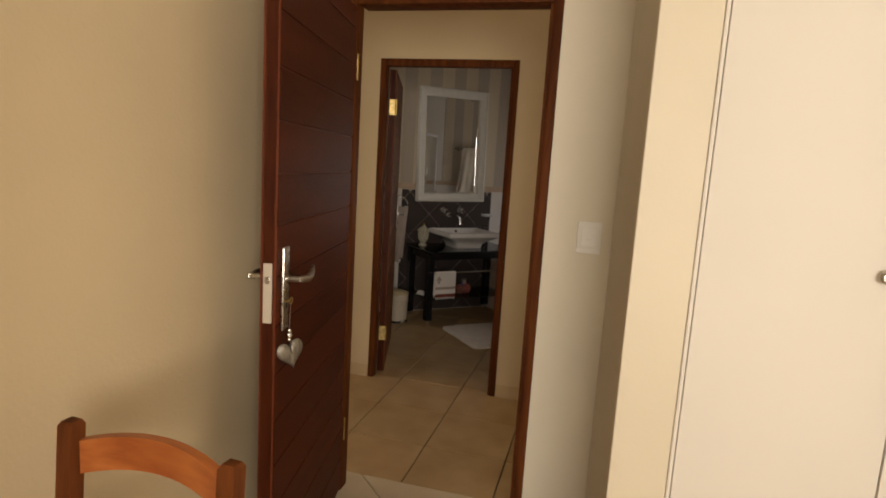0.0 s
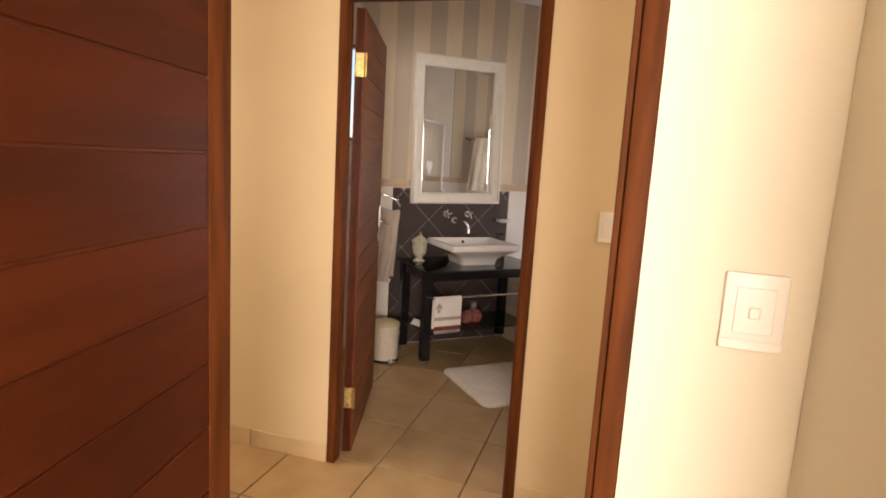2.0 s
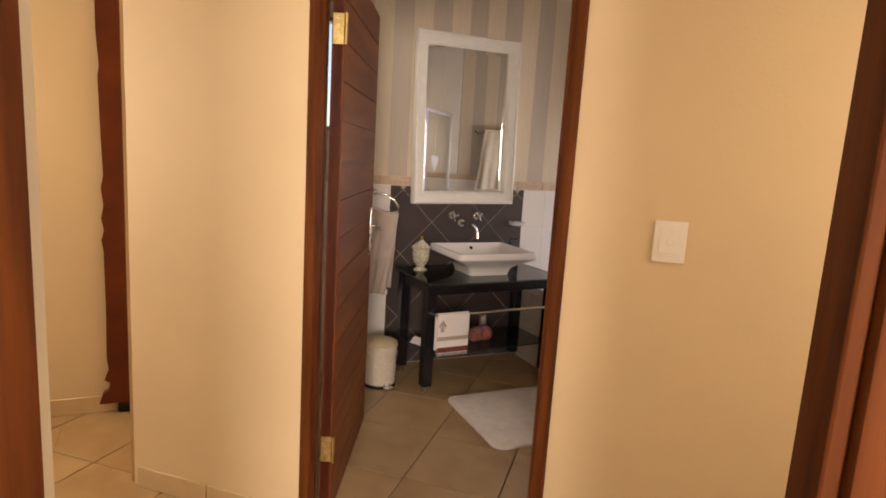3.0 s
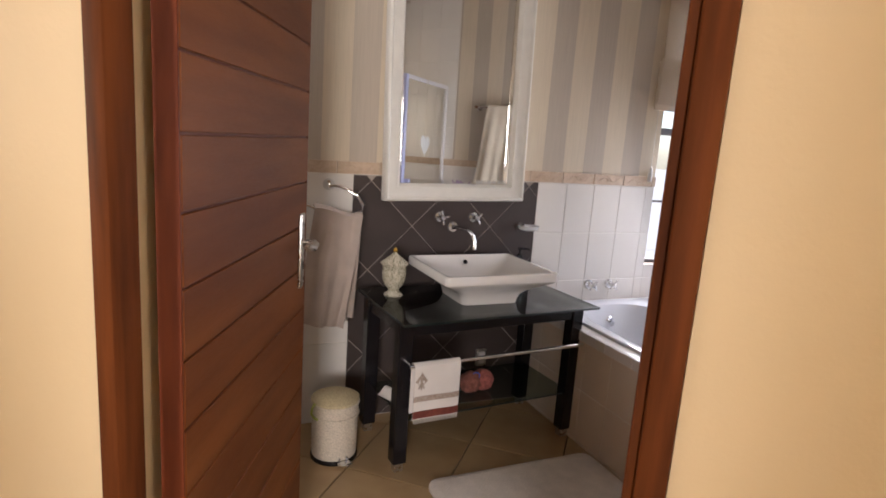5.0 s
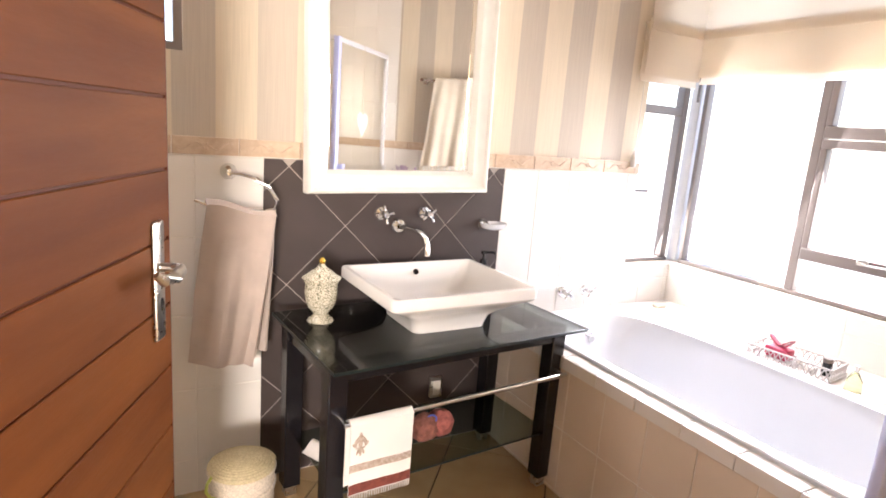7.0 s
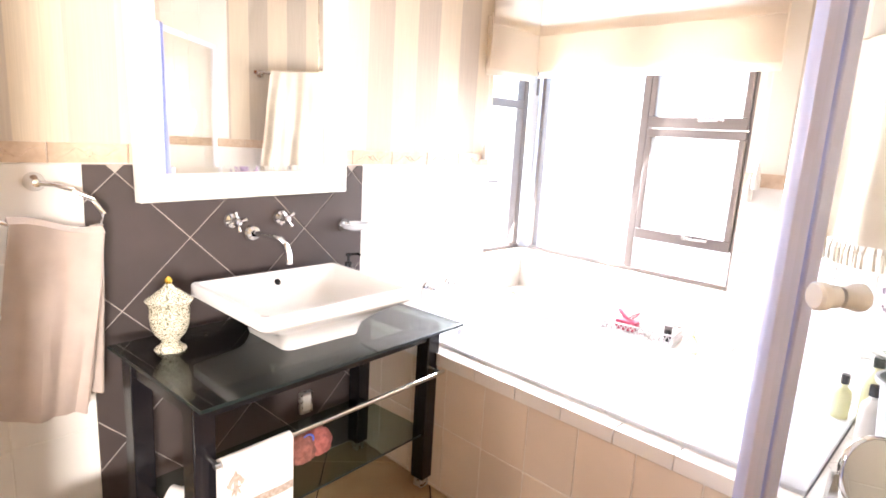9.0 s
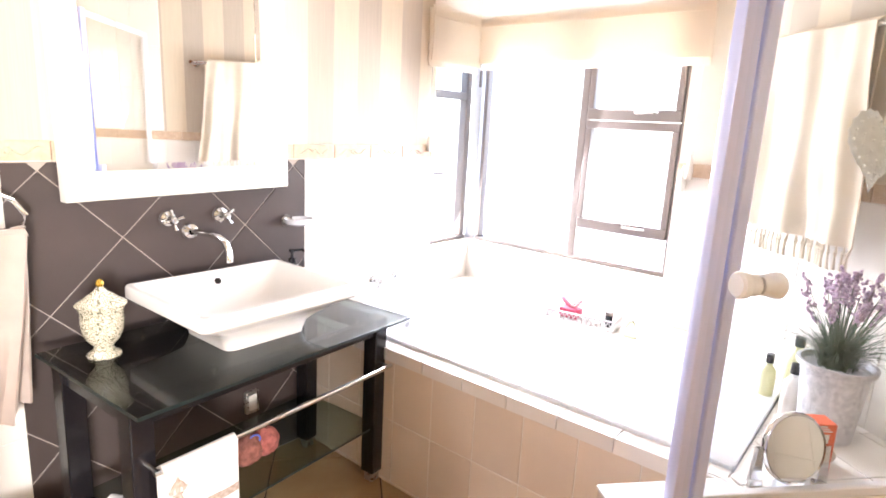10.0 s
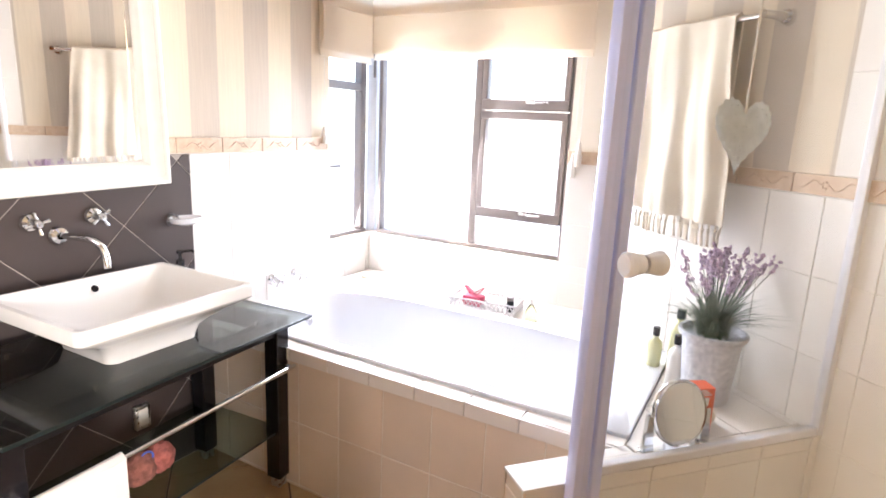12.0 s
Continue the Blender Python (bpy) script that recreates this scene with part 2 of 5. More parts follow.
def add_lathe(bm, profile, n=32, centre=(0, 0, 0)):
    """profile: (radius, height) from below to above."""
    c = Vector(centre)
    rings = []
    for r, z in profile:
        if r < 1e-6:
            rings.append([bm.verts.new(c + Vector((0, 0, z)))])
        else:
            rings.append([bm.verts.new(c + Vector((r * math.cos(2 * math.pi * i / n), r * math.sin(2 * math.pi * i / n), z))) for i in range(n)])
    for p, q in zip(rings, rings[1:]):
        for i in range(n):
            j = (i + 1) % n
            f = [p[i % len(p)], p[j % len(p)], q[j % len(q)], q[i % len(q)]]
            f = list(dict.fromkeys(f))
            if len(f) > 2:
                bm.faces.new(f)
    return bm


def add_tube(bm, pts, r, n=12):
    pts = [Vector(p) for p in pts]
    rings = []
    for k, p in enumerate(pts):
        d = (pts[min(k + 1, len(pts) - 1)] - pts[max(k - 1, 0)]).normalized()
        q = d.to_track_quat("Z", "Y")
        rad = r[k] if isinstance(r, (list, tuple)) else r
        rings.append([bm.verts.new(p + q @ Vector((rad * math.cos(2 * math.pi * i / n), rad * math.sin(2 * math.pi * i / n), 0))) for i in range(n)])
    for a, b in zip(rings, rings[1:]):
        best = min(range(n), key=lambda o: (a[0].co - b[o].co).length)
        for i in range(n):
            bm.faces.new([a[i], a[(i + 1) % n], b[(i + 1 + best) % n], b[(i + best) % n]])
    bm.faces.new(rings[0][::-1])
    bm.faces.new(rings[-1])
    return bm


def add_prism(bm, outline, z0, z1, m=None):
    """An outline in x, y drawn out along z, then moved by m."""
    m = m or Matrix.Identity(4)
    lo = [bm.verts.new(m @ Vector((x, y, z0))) for x, y in outline]
    hi = [bm.verts.new(m @ Vector((x, y, z1))) for x, y in outline]
    bm.faces.new(lo[::-1])
    bm.faces.new(hi)
    k = len(lo)
    for i in range(k):
        bm.faces.new([lo[i], lo[(i + 1) % k], hi[(i + 1) % k], hi[i]])
    return bm


def add_grid(bm, fn, nu, nv, thick=0.0):
    """A sheet of nu by nv cells, fn(u, v) -> place, with u and v from 0 to 1."""
    vs = [[bm.verts.new(fn(i / nu, j / nv)) for j in range(nv + 1)] for i in range(nu + 1)]
    fs = [bm.faces.new([vs[i][j], vs[i + 1][j], vs[i + 1][j + 1], vs[i][j + 1]]) for i in range(nu) for j in range(nv)]
    if thick:
        bm.normal_update()
        bmesh.ops.solidify(bm, geom=fs, thickness=thick)
    return bm


def finish(bm, name, mat, smooth=False):
    bmesh.ops.recalc_face_normals(bm, faces=bm.faces)
    me = bpy.data.meshes.new(name)
    bm.to_mesh(me)
    bm.free()
    me.materials.append(mat)
    if smooth:
        me.shade_smooth()
        me.set_sharp_from_angle(angle=radians(38))
    return me


def part(name, bm, mat, parent=None, label="", smooth=True, m=None):
    ob = new(name, finish(bm, name, mat, smooth))
    ob.parent = parent
    if m is not None:
        ob.matrix_basis = m
    return tagged(ob, label)


def thing(name, label, category, m=None, group=""):
    ob = new(name)
    ob.empty_display_size = 0.05
    ob.matrix_basis = m or Matrix.Identity(4)
    return tagged(ob, label, category, group)


def structure(name, bm, mat, label, m=None, smooth=False):
    ob = new(name, finish(bm, name, mat, smooth))
    if m is not None:
        ob.matrix_basis = m
    return tagged(ob, label, "", "", "structure")


# ---- large structure ----
H = 2.62
WT = 0.12
bm = bmesh.new()
add_box(bm, (-60, -60, -0.32), (60, 60, -0.3))
structure("ground", bm, PAVING, "pale paving round the house")
bm = bmesh.new()
add_box(bm, (-2.52, 0.48, -0.3), (4.805, 5.135, -0.012))
structure("subfloor", bm, GROUT, "brown grouted screed under the floor tiles")
structure("subfloor_bedroom", box((-0.70, -1.72, -0.3), (3.32, 3.80, -0.0125)), GROUT, "brown grouted screed under the bedroom floor tiles", DM)
structure("ceiling", box((-2.52, 0.48, H), (4.805, 5.135, H + 0.15)), CEIL, "plain white ceiling")
structure("ceiling_bedroom", box((-0.70, -1.72, H + 0.004), (3.32, 3.80, H + 0.146)), CEIL, "plain white bedroom ceiling", DM)

# bath side of the house
XW, YM = 4.585, 4.915
WIN_Y0, SILL, WTOP = 3.84, 0.735, 2.12
WX0 = 4.255
SX0, SX1, SZ0, SZ1 = 1.75, 2.265, 1.50, 2.15
bm = bmesh.new()
add_box(bm, (1.24, YM, 0), (SX0, YM + 0.22, H))
add_box(bm, (SX0, YM, 0), (SX1, YM + 0.22, SZ0))
add_box(bm, (SX0, YM, SZ1), (SX1, YM + 0.22, H))
add_box(bm, (SX1, YM, 0), (WX0, YM + 0.22, H))
add_box(bm, (WX0, YM, 0), (XW + 0.22, YM + 0.22, SILL))
add_box(bm, (WX0, YM, WTOP), (XW + 0.22, YM + 0.22, H))
wall_north = structure("wall_north", bm, STRIPES, "striped cream and grey wallpapered bathroom wall")
bm = bmesh.new()
add_box(bm, (XW, 3.3, 0), (XW + 0.22, WIN_Y0, H))
add_box(bm, (XW, WIN_Y0, 0), (XW + 0.22, YM, SILL))
add_box(bm, (XW, WIN_Y0, WTOP), (XW + 0.22, YM, H))
wall_east = structure("wall_east", bm, GLARECREAM, "bathroom wall under and beside the window")
wall_west = structure("wall_west", box((1.12, 3.885, 0), (1.24, YM + 0.22, H)), CREAM, "plain cream wall between the landing and the bathroom")

# slanted walls, built along s and n
D0, D1, DF0, DF1 = -0.925, -0.055, -0.875, -0.092
N0, N1 = 3.66, 3.79
DTOP = 2.07
bm = bmesh.new()
add_box(bm, (-1.68, N0, 0), (D0, N1, H))
add_box(bm, (D1, N0, 0), (1.5, N1, H))
add_box(bm, (D0, N0, DTOP), (D1, N1, H))
wall_door = structure("wall_bath_door", bm, CREAM, "cream painted passage wall with the bathroom doorway", DM)
wall_towel = structure("wall_towel", box((1.085, N1, 0), (1.205, 5.74, H)), STRIPES_SLANT, "bathroom wall behind the hanging throw, striped wallpaper over white tiles", DM)
B0, B1 = -0.550, 0.280
M0, M1 = 2.35, 2.455
BTOP = 2.078
bm = bmesh.new()
add_box(bm, (-0.64, M0, 0), (B0, M1, H))
add_box(bm, (B1, M0, 0), (1.5, M1, H))
add_box(bm, (B0, M0, BTOP), (B1, M1, H))
wall_bed = structure("wall_bedroom_door", bm, WHITEWALL, "pale painted wall with the bedroom doorway", DM)
structure("wall_bedroom_side", box((-0.70, -1.6, 0), (-0.58, M0, H)), CREAM, "cream painted bedroom wall behind the open door", DM)
bm = bmesh.new()
add_box(bm, (-0.70, -1.72, 0), (0.1, -1.6, H))
add_box(bm, (2.1, -1.72, 0), (3.2, -1.6, H))
add_box(bm, (0.1, -1.72, 0), (2.1, -1.6, 0.9))
add_box(bm, (0.1, -1.72, 2.1), (2.1, -1.6, H))
structure("wall_bedroom_window", bm, WHITEWALL, "pale bedroom wall with a wide window opening", DM)
structure("wall_bedroom_far", box((3.2, -1.72, 0), (3.32, 2.52, H)), WHITEWALL, "plain pale bedroom wall", DM)
structure("wall_passage_end", box((1.5, M0, 0), (1.62, N1, H)), CREAM, "plain cream wall closing the passage", DM)
structure("wall_landing_far", box((-2.4, 4.62, 0), (1.12, 4.74, H)), CREAM, "cream wall at the far side of the landing")
structure("wall_landing_side", box((-0.82, 0.4, 0), (-0.70, M1, H)), CREAM, "plain cream wall beside the bedroom", DM)
structure("wall_landing_end", box((-2.52, 0.6, 0), (-2.4, 4.74, H)), CREAM, "plain cream wall closing the landing")
structure("wall_landing_near", box((-2.52, 0.48, 0), (0.1, 0.6, H)), CREAM, "plain cream wall closing the landing")

# ---- tiles: pieces of walls and floors ----
def clip(poly, a, b):
    """The part of a convex outline that lies to the left of the line from a to b."""
    out = []
    side = lambda p: (b[0] - a[0]) * (p[1] - a[1]) - (b[1] - a[1]) * (p[0] - a[0])
    for i, p in enumerate(poly):
        q = poly[(i + 1) % len(poly)]
        sp, sq = side(p), side(q)
        if sp >= 0:
            out.append(p)
        if (sp > 0 > sq) or (sp < 0 < sq):
            k = sp / (sp - sq)
            out.append((p[0] + k * (q[0] - p[0]), p[1] + k * (q[1] - p[1])))
    return out


def clip_to(poly, outline):
    for i in range(len(outline)):
        poly = clip(poly, outline[i], outline[(i + 1) % len(outline)])
        if len(poly) < 3:
            return []
    return poly


def area(poly):
    return abs(sum(p[0] * q[1] - q[0] * p[1] for p, q in zip(poly, poly[1:] + poly[:1]))) / 2


SLABS = {}


def slab(poly, t, mat, edge=0.0015):
    """A tile with softened upper edges; alike tiles share one mesh."""
    key = (tuple((round(x, 4), round(y, 4)) for x, y in poly), t, mat.name)
    if key not in SLABS:
        cx, cy = sum(p[0] for p in poly) / len(poly), sum(p[1] for p in poly) / len(poly)
        size = max(0.02, max(math.hypot(x - cx, y - cy) for x, y in poly))
        k = 1 - edge / size * 1.4
        bm = bmesh.new()
        rings = [[bm.verts.new((x, y, z)) if f == 1 else bm.verts.new((cx + (x - cx) * f, cy + (y - cy) * f, z)) for x, y in poly] for f, z in ((1, 0), (1, t - edge), (k, t))]
        for a, b in zip(rings, rings[1:]):
            for i in range(len(poly)):
                bm.faces.new([a[i], a[(i + 1) % len(poly)], b[(i + 1) % len(poly)], b[i]])
        bm.faces.new(rings[-1])
        SLABS[key] = finish(bm, "tile", mat)
    return SLABS[key]


def tiled(parent, m, outline, mat, size, origin=(0, 0), turn=0.0, t=0.0022, gap=0.0028, name="tile"):
    """Tiles of size (w, h) over a convex outline (anticlockwise, in m's own x, y); m lies under parent."""
    c, s_ = math.cos(radians(turn)), math.sin(radians(turn))
    to = lambda u, v: (origin[0] + c * u - s_ * v, origin[1] + s_ * u + c * v)
    back = [(c * (x - origin[0]) + s_ * (y - origin[1]), -s_ * (x - origin[0]) + c * (y - origin[1])) for x, y in outline]
    w, h = size
    g = gap / 2
    for i in range(math.floor(min(p[0] for p in back) / w), math.ceil(max(p[0] for p in back) / w)):
        for j in range(math.floor(min(p[1] for p in back) / h), math.ceil(max(p[1] for p in back) / h)):
            cell = [(i * w + g, j * h + g), ((i + 1) * w - g, j * h + g), ((i + 1) * w - g, (j + 1) * h - g), (i * w + g, (j + 1) * h - g)]
            cell = clip_to(cell, back)
            if len(cell) < 3 or area(cell) < 0.0004:
                continue
            ox, oy = (i + 0.5) * w, (j + 0.5) * h
            local = [(x - ox, y - oy) for x, y in cell]
            ob = new(name, slab(local, t, mat))
            ob.parent = parent
            x, y = to(ox, oy)
            ob.matrix_basis = m @ pose(x, y, 0, 0, 0, turn)


def rect(x0, y0, x1, y1):
    return [(x0, y0), (x1, y0), (x1, y1), (x0, y1)]


# ---- doors and frames ----
def door_frame(name, s0, s1, i0, i1, n0, n1, top, label, n_left=None):
    f = thing(name, label, "door frame", DM.copy())
    part("jamb", box((s0 + 0.001, n0, 0), (i0, n_left or n1, top - 0.001), 0.004, 2), FRAMEWOOD, f)
    part("jamb", box((i1, n0, 0), (s1 - 0.001, n1, top - 0.001), 0.004, 2), FRAMEWOOD, f)
    part("head", box((i0, n0, top - 0.045), (i1, n1, top - 0.001), 0.004, 2), FRAMEWOOD, f)
    part("stop", box((i1 - 0.012, n0 + 0.012, 0), (i1, n1 - 0.03, top - 0.046), 0.002), FRAMEWOOD, f)
    f["kind"] = "structure"
    return f


frame_bath = door_frame("door_frame_bath", D0, D1, DF0 - 0.01, DF1, N0 - 0.006, 3.712, DTOP, "red-brown timber frame of the bathroom doorway")
frame_bed = door_frame("door_frame_bedroom", B0, B1, -0.507, 0.244, M0 - 0.004, M1 - 0.004, BTOP, "red-brown timber frame of the bedroom doorway", 2.412)


def lever(parent, x, y, z, side, out, mat, long=0.12, plate=(0.04, 0.23)):
    """A lever handle on a long plate. side: the way in y that the plate faces; out: the way in x that the lever points."""
    w, h = plate
    y0, y1 = sorted((y, y + side * 0.009))
    p = part("handle_plate", box((x - w / 2, y0, z - h * 0.62), (x + w / 2, y1, z + h * 0.38), 0.004, 2), mat, parent, "worn satin steel plate")
    bm = bmesh.new()
    add_cyl(bm, (x, y + side * 0.009, z), (x, y + side * 0.048, z), 0.009, n=16)
    pts = [(x, y + side * 0.045, z), (x + out * 0.02, y + side * 0.052, z - 0.001), (x + out * 0.05, y + side * 0.054, z - 0.004), (x + out * 0.09, y + side * 0.05, z), (x + out * long, y + side * 0.04, z + 0.012)]
    add_tube(bm, pts, [0.009, 0.011, 0.012, 0.011, 0.007], 12)
    part("lever", bm, mat, p, "curved satin steel lever")
    part("keyhole", box((x - 0.004, y + side * 0.009 - 0.001, z - 0.085), (x + 0.004, y + side * 0.0105, z - 0.06), 0.001), BLACKWOOD, p, "dark keyhole")


def door_leaf(name, label, m, width, wood, first, pitch, gap):
    """A plank door: boards of one pitch across both faces, the first joint at height first."""
    d = thing(name, label, "door", m)
    part("core", box((0, -0.039, 0.012), (width, -0.005, 2.018), 0.001), REDWOOD, d)
    part("stile", box((0, -0.044, 0.012), (0.0055, -0.001, 2.018), 0.001), REDWOOD, d)
    part("stile", box((width - 0.0055, -0.044, 0.012), (width, -0.001, 2.018), 0.001), REDWOOD, d)
    faces = ((-0.0055, 0.0), (-0.045, -0.0385))
    meshes = [finish(box((0.006, y0, gap / 2), (width - 0.006, y1, pitch - gap / 2), 0.0018), "board", wood) for y0, y1 in faces]
    z = first
    while z + pitch < 2.02:
        for mesh in meshes:
            b = new("board", mesh)
            b.parent = d
            b.location = (0, 0, z)
        z += pitch
    for y0, y1 in faces:
        part("bottom_board", box((0.006, y0, 0.012), (width - 0.006, y1, first - gap / 2), 0.0018), wood, d)
        if 2.018 - z > 0.02:
            part("top_board", box((0.006, y0, z + gap / 2), (width - 0.006, y1, 2.018), 0.0018), wood, d)
    return d


# bathroom door, its outer face towards the basin
bath_leaf = door_leaf("door_bath", "open red-brown plank bathroom door swung into the room", DM @ pose(-0.854, 3.768, 0, 0, 0, 106.6) @ pose(0, 0.045, 0), 0.83, DOORWOOD, 0.141, 0.134, 0.0052)
lever(bath_leaf, 0.757, -0.046, 1.035, -1, -1, STEEL, 0.1)
lever(bath_leaf, 0.757, 0.001, 1.035, 1, -1, STEEL, 0.1)
for z in (0.28, 1.785):
    bm = box((-0.003, -0.043, z - 0.05), (0.0, -0.004, z + 0.05), 0.001)
    add_cyl(bm, (-0.006, -0.05, z - 0.05), (-0.006, -0.05, z + 0.05), 0.006, n=12)
    hg = part("hinge", bm, BRASS, bath_leaf, "worn brass hinge")
    for dz in (-0.035, -0.012, 0.012, 0.035):
        part("screw", cyl((-0.0045, -0.022, z + dz), (-0.002, -0.022, z + dz), 0.004, n=8), STEEL, hg)
# bedroom door
BED_HINGE = pose(-0.512, 2.36, 0, 0, 0, -79.0)
bed_leaf = door_leaf("door_bedroom", "open red-brown plank bedroom door folded back towards the wall", DM @ BED_HINGE, 0.842, DOORWOOD_DIM, 0.152, 0.1375, 0.0045)
lever(bed_leaf, 0.785, 0.001, 1.1, 1, -1, STEEL, 0.14, (0.046, 0.235))
lever(bed_leaf, 0.785, -0.046, 1.1, -1, -1, STEEL, 0.14, (0.046, 0.235))
lock = part("lock_plate", box((0.8425, -0.035, 0.985), (0.845, -0.010, 1.15), 0.0008), LOCKMETAL, bed_leaf, "pale matt metal lock plate")
part("latch", box((0.845, -0.029, 1.095), (0.850, -0.016, 1.115), 0.003), STEEL, lock)
for z in (0.28, 1.8):
    part("hinge", cyl((-0.006, 0.004, z - 0.05), (-0.006, 0.004, z + 0.05), 0.006, n=12), BRASS, bed_leaf, "worn brass hinge")


# key with a hanging metal heart, in the bedroom door's lock
def heart_outline(w, h, n=28, scallop=0.0):
    pts = []
    for i in range(n):
        a = 2 * math.pi * i / n
        x = 16 * math.sin(a) ** 3
        y = 13 * math.cos(a) - 5 * math.cos(2 * a) - 2 * math.cos(3 * a) - math.cos(4 * a)
        k = 1 + scallop * (i % 2)
        pts.append((x / 32 * w * k, (y + 2.5) / 29 * h * k))
    return pts


def add_puffed_heart(bm, w, h, t, m, n=40, scallop=0.0):
    """A heart in m's x, y plane, thickest in its middle."""
    out = heart_outline(w, h, n, scallop)
    for sgn in (1, -1):
        rings = [[bm.verts.new(m @ Vector((x * f, y * f, sgn * t * (1 - f * f) ** 0.5))) for x, y in out] for f in (1, 0.93, 0.78, 0.55, 0.28)]
        for a, b in zip(rings, rings[1:]):
            for i in range(n):
                bm.faces.new([a[i], a[(i + 1) % n], b[(i + 1) % n], b[i]])
        bm.faces.new(rings[-1])
    bmesh.ops.remove_doubles(bm, verts=bm.verts, dist=1e-5)
    return bm


PEWTER = material("ribbed_pewter", (0.26, 0.23, 0.19), 0.5, 0.7, vary=0.3, scale=30, bump=0.0012, bump_scale=30, stretch=(6, 1, 1))
kx, kz = 0.805, 1.04
key = thing("key_with_heart", "key with a ribbed pewter heart hanging from the bedroom door lock", "key fob", DM @ BED_HINGE)
bm = bmesh.new()
add_cyl(bm, (kx, 0.01, kz), (kx, 0.026, kz), 0.003, n=8)
add_tube(bm, [(kx - 0.012 + 0.012 * math.cos(a), 0.026, kz + 0.008 * math.sin(a)) for a in np.linspace(0, 2 * math.pi, 13)], 0.0022, 6)
part("key", bm, BRASS, key, "small brass key")
bm = bmesh.new()
add_tube(bm, [(kx - 0.012, 0.026, kz - 0.008), (kx - 0.013, 0.024, kz - 0.05), (kx - 0.014, 0.022, kz - 0.085)], 0.0015, 6)
part("ribbon", bm, material("brown_ribbon", (0.12, 0.07, 0.05), 0.8), key, "thin brown ribbon")
for dz, r in ((0.088, 0.007), (0.1, 0.009), (0.113, 0.0065)):
    bm = bmesh.new()
    bmesh.ops.create_uvsphere(bm, u_segments=12, v_segments=8, radius=r, matrix=Matrix.Translation((kx - 0.014, 0.022, kz - dz)))
    part("bead", bm, CHROME, key, "shiny glass bead")
part("heart", add_puffed_heart(bmesh.new(), 0.084, 0.084, 0.012, pose(kx - 0.015, 0.028, kz - 0.158, 90, 12, -40)), PEWTER, key, "ribbed pewter heart")


# ---- switches ----
def light_switch(s, n, z, label, w=0.085, h=0.116):
    t = thing("light_switch", label, "light switch", DM @ pose(s, n, z, 90, 0, 0), "wall switches")
    part("plate", box((-w / 2, -h / 2, 0), (w / 2, h / 2, 0.008), 0.003, 2), PLASTIC, t)
    p = part("insert", box((-w * 0.31, -h * 0.27, 0.008), (w * 0.31, h * 0.32, 0.0105), 0.001), PLASTIC, t)
    part("rocker", box((-0.008, -0.009, 0.0105), (0.008, 0.009, 0.0145), 0.002), PLASTIC, p, "small worn rocker")
    part("ridge", box((-w / 2, -h / 2 + 0.002, 0.008), (w / 2, -h / 2 + 0.016, 0.0095), 0.001), PLASTIC, t)


light_switch(0.442, M0 - 0.0005, 1.207, "cream single light switch on the bedroom wall")
light_switch(0.222, N0 - 0.0005, 1.19, "cream single light switch on the passage wall")

# ---- wardrobe ----
w = thing("wardrobe", "tall white built-in wardrobe with plain doors", "wardrobe", DM @ pose(0.006, -0.043, 0))
part("carcass", box((0.578, 1.77, 0.0), (3.18, 2.388, 2.6)), WARDROBE, w)
part("side_panel", add_prism(bmesh.new(), [(0.553, 1.757), (0.574, 1.757), (0.574, 2.390), (0.517, 2.390)], 0.0, 2.6), WHITEWALL, w)
part("edge_frame", box((0.553, 1.745, 0.0), (0.698, 1.755, 2.6), 0.002), EDGEPAINT, w, "cream painted edge frame")
part("bead", box((0.699, 1.741, 0.0), (0.709, 1.769, 2.6), 0.003, 2), WARDROBE, w)
for k in range(5):
    x = 0.712 + 0.458 * k
    d = part("door", box((x, 1.748, 0.08), (x + 0.454, 1.768, 2.5), 0.003, 2), WARDROBE, w)
    kx2 = x + 0.392 if k % 2 == 0 else x + 0.045
    bm = bmesh.new()
    add_lathe(bm, [(0.0, 0.0), (0.006, 0.0), (0.006, 0.014), (0.014, 0.019), (0.016, 0.025), (0.012, 0.03), (0.0, 0.031)], 20)
    part("knob", bm, STEEL, d, "round satin steel knob", m=pose(kx2, 1.748, 1.247, 90, 0, 0))

# ---- chair ----
ch = thing("chair", "orange pine ladder-back chair against the bedroom wall", "chair", DM @ pose(-0.255, 0.93, 0, 0, 0, -4))
for sx in (-1, 1):
    bm = bmesh.new()
    q = [(-0.017, -0.015), (0.017, -0.015), (0.017, 0.015), (-0.017, 0.015)]
    rings = []
    for z, dy in ((0, 0.0), (0.45, 0.0), (0.9, 0.03), (0.928, 0.032), (0.936, 0.033)):
        f = 1 if z < 0.93 else 0.7
        rings.append([bm.verts.new((sx * 0.178 + x * f, y * f + dy, z)) for x, y in q])
    for a, b in zip(rings, rings[1:]):
        for i in range(4):
            bm.faces.new([a[i], a[(i + 1) % 4], b[(i + 1) % 4], b[i]])
    bm.faces.new(rings[0][::-1])
    bm.faces.new(rings[-1])
    part("back_post", bm, FRAMEWOOD, ch)
    part("front_leg", box((sx * 0.178 - 0.018, -0.40, 0), (sx * 0.178 + 0.018, -0.364, 0.44), 0.004), ORANGEWOOD, ch)
    part("stretcher", box((sx * 0.178 - 0.01, -0.364, 0.16), (sx * 0.178 + 0.01, -0.018, 0.185), 0.003), ORANGEWOOD, ch)


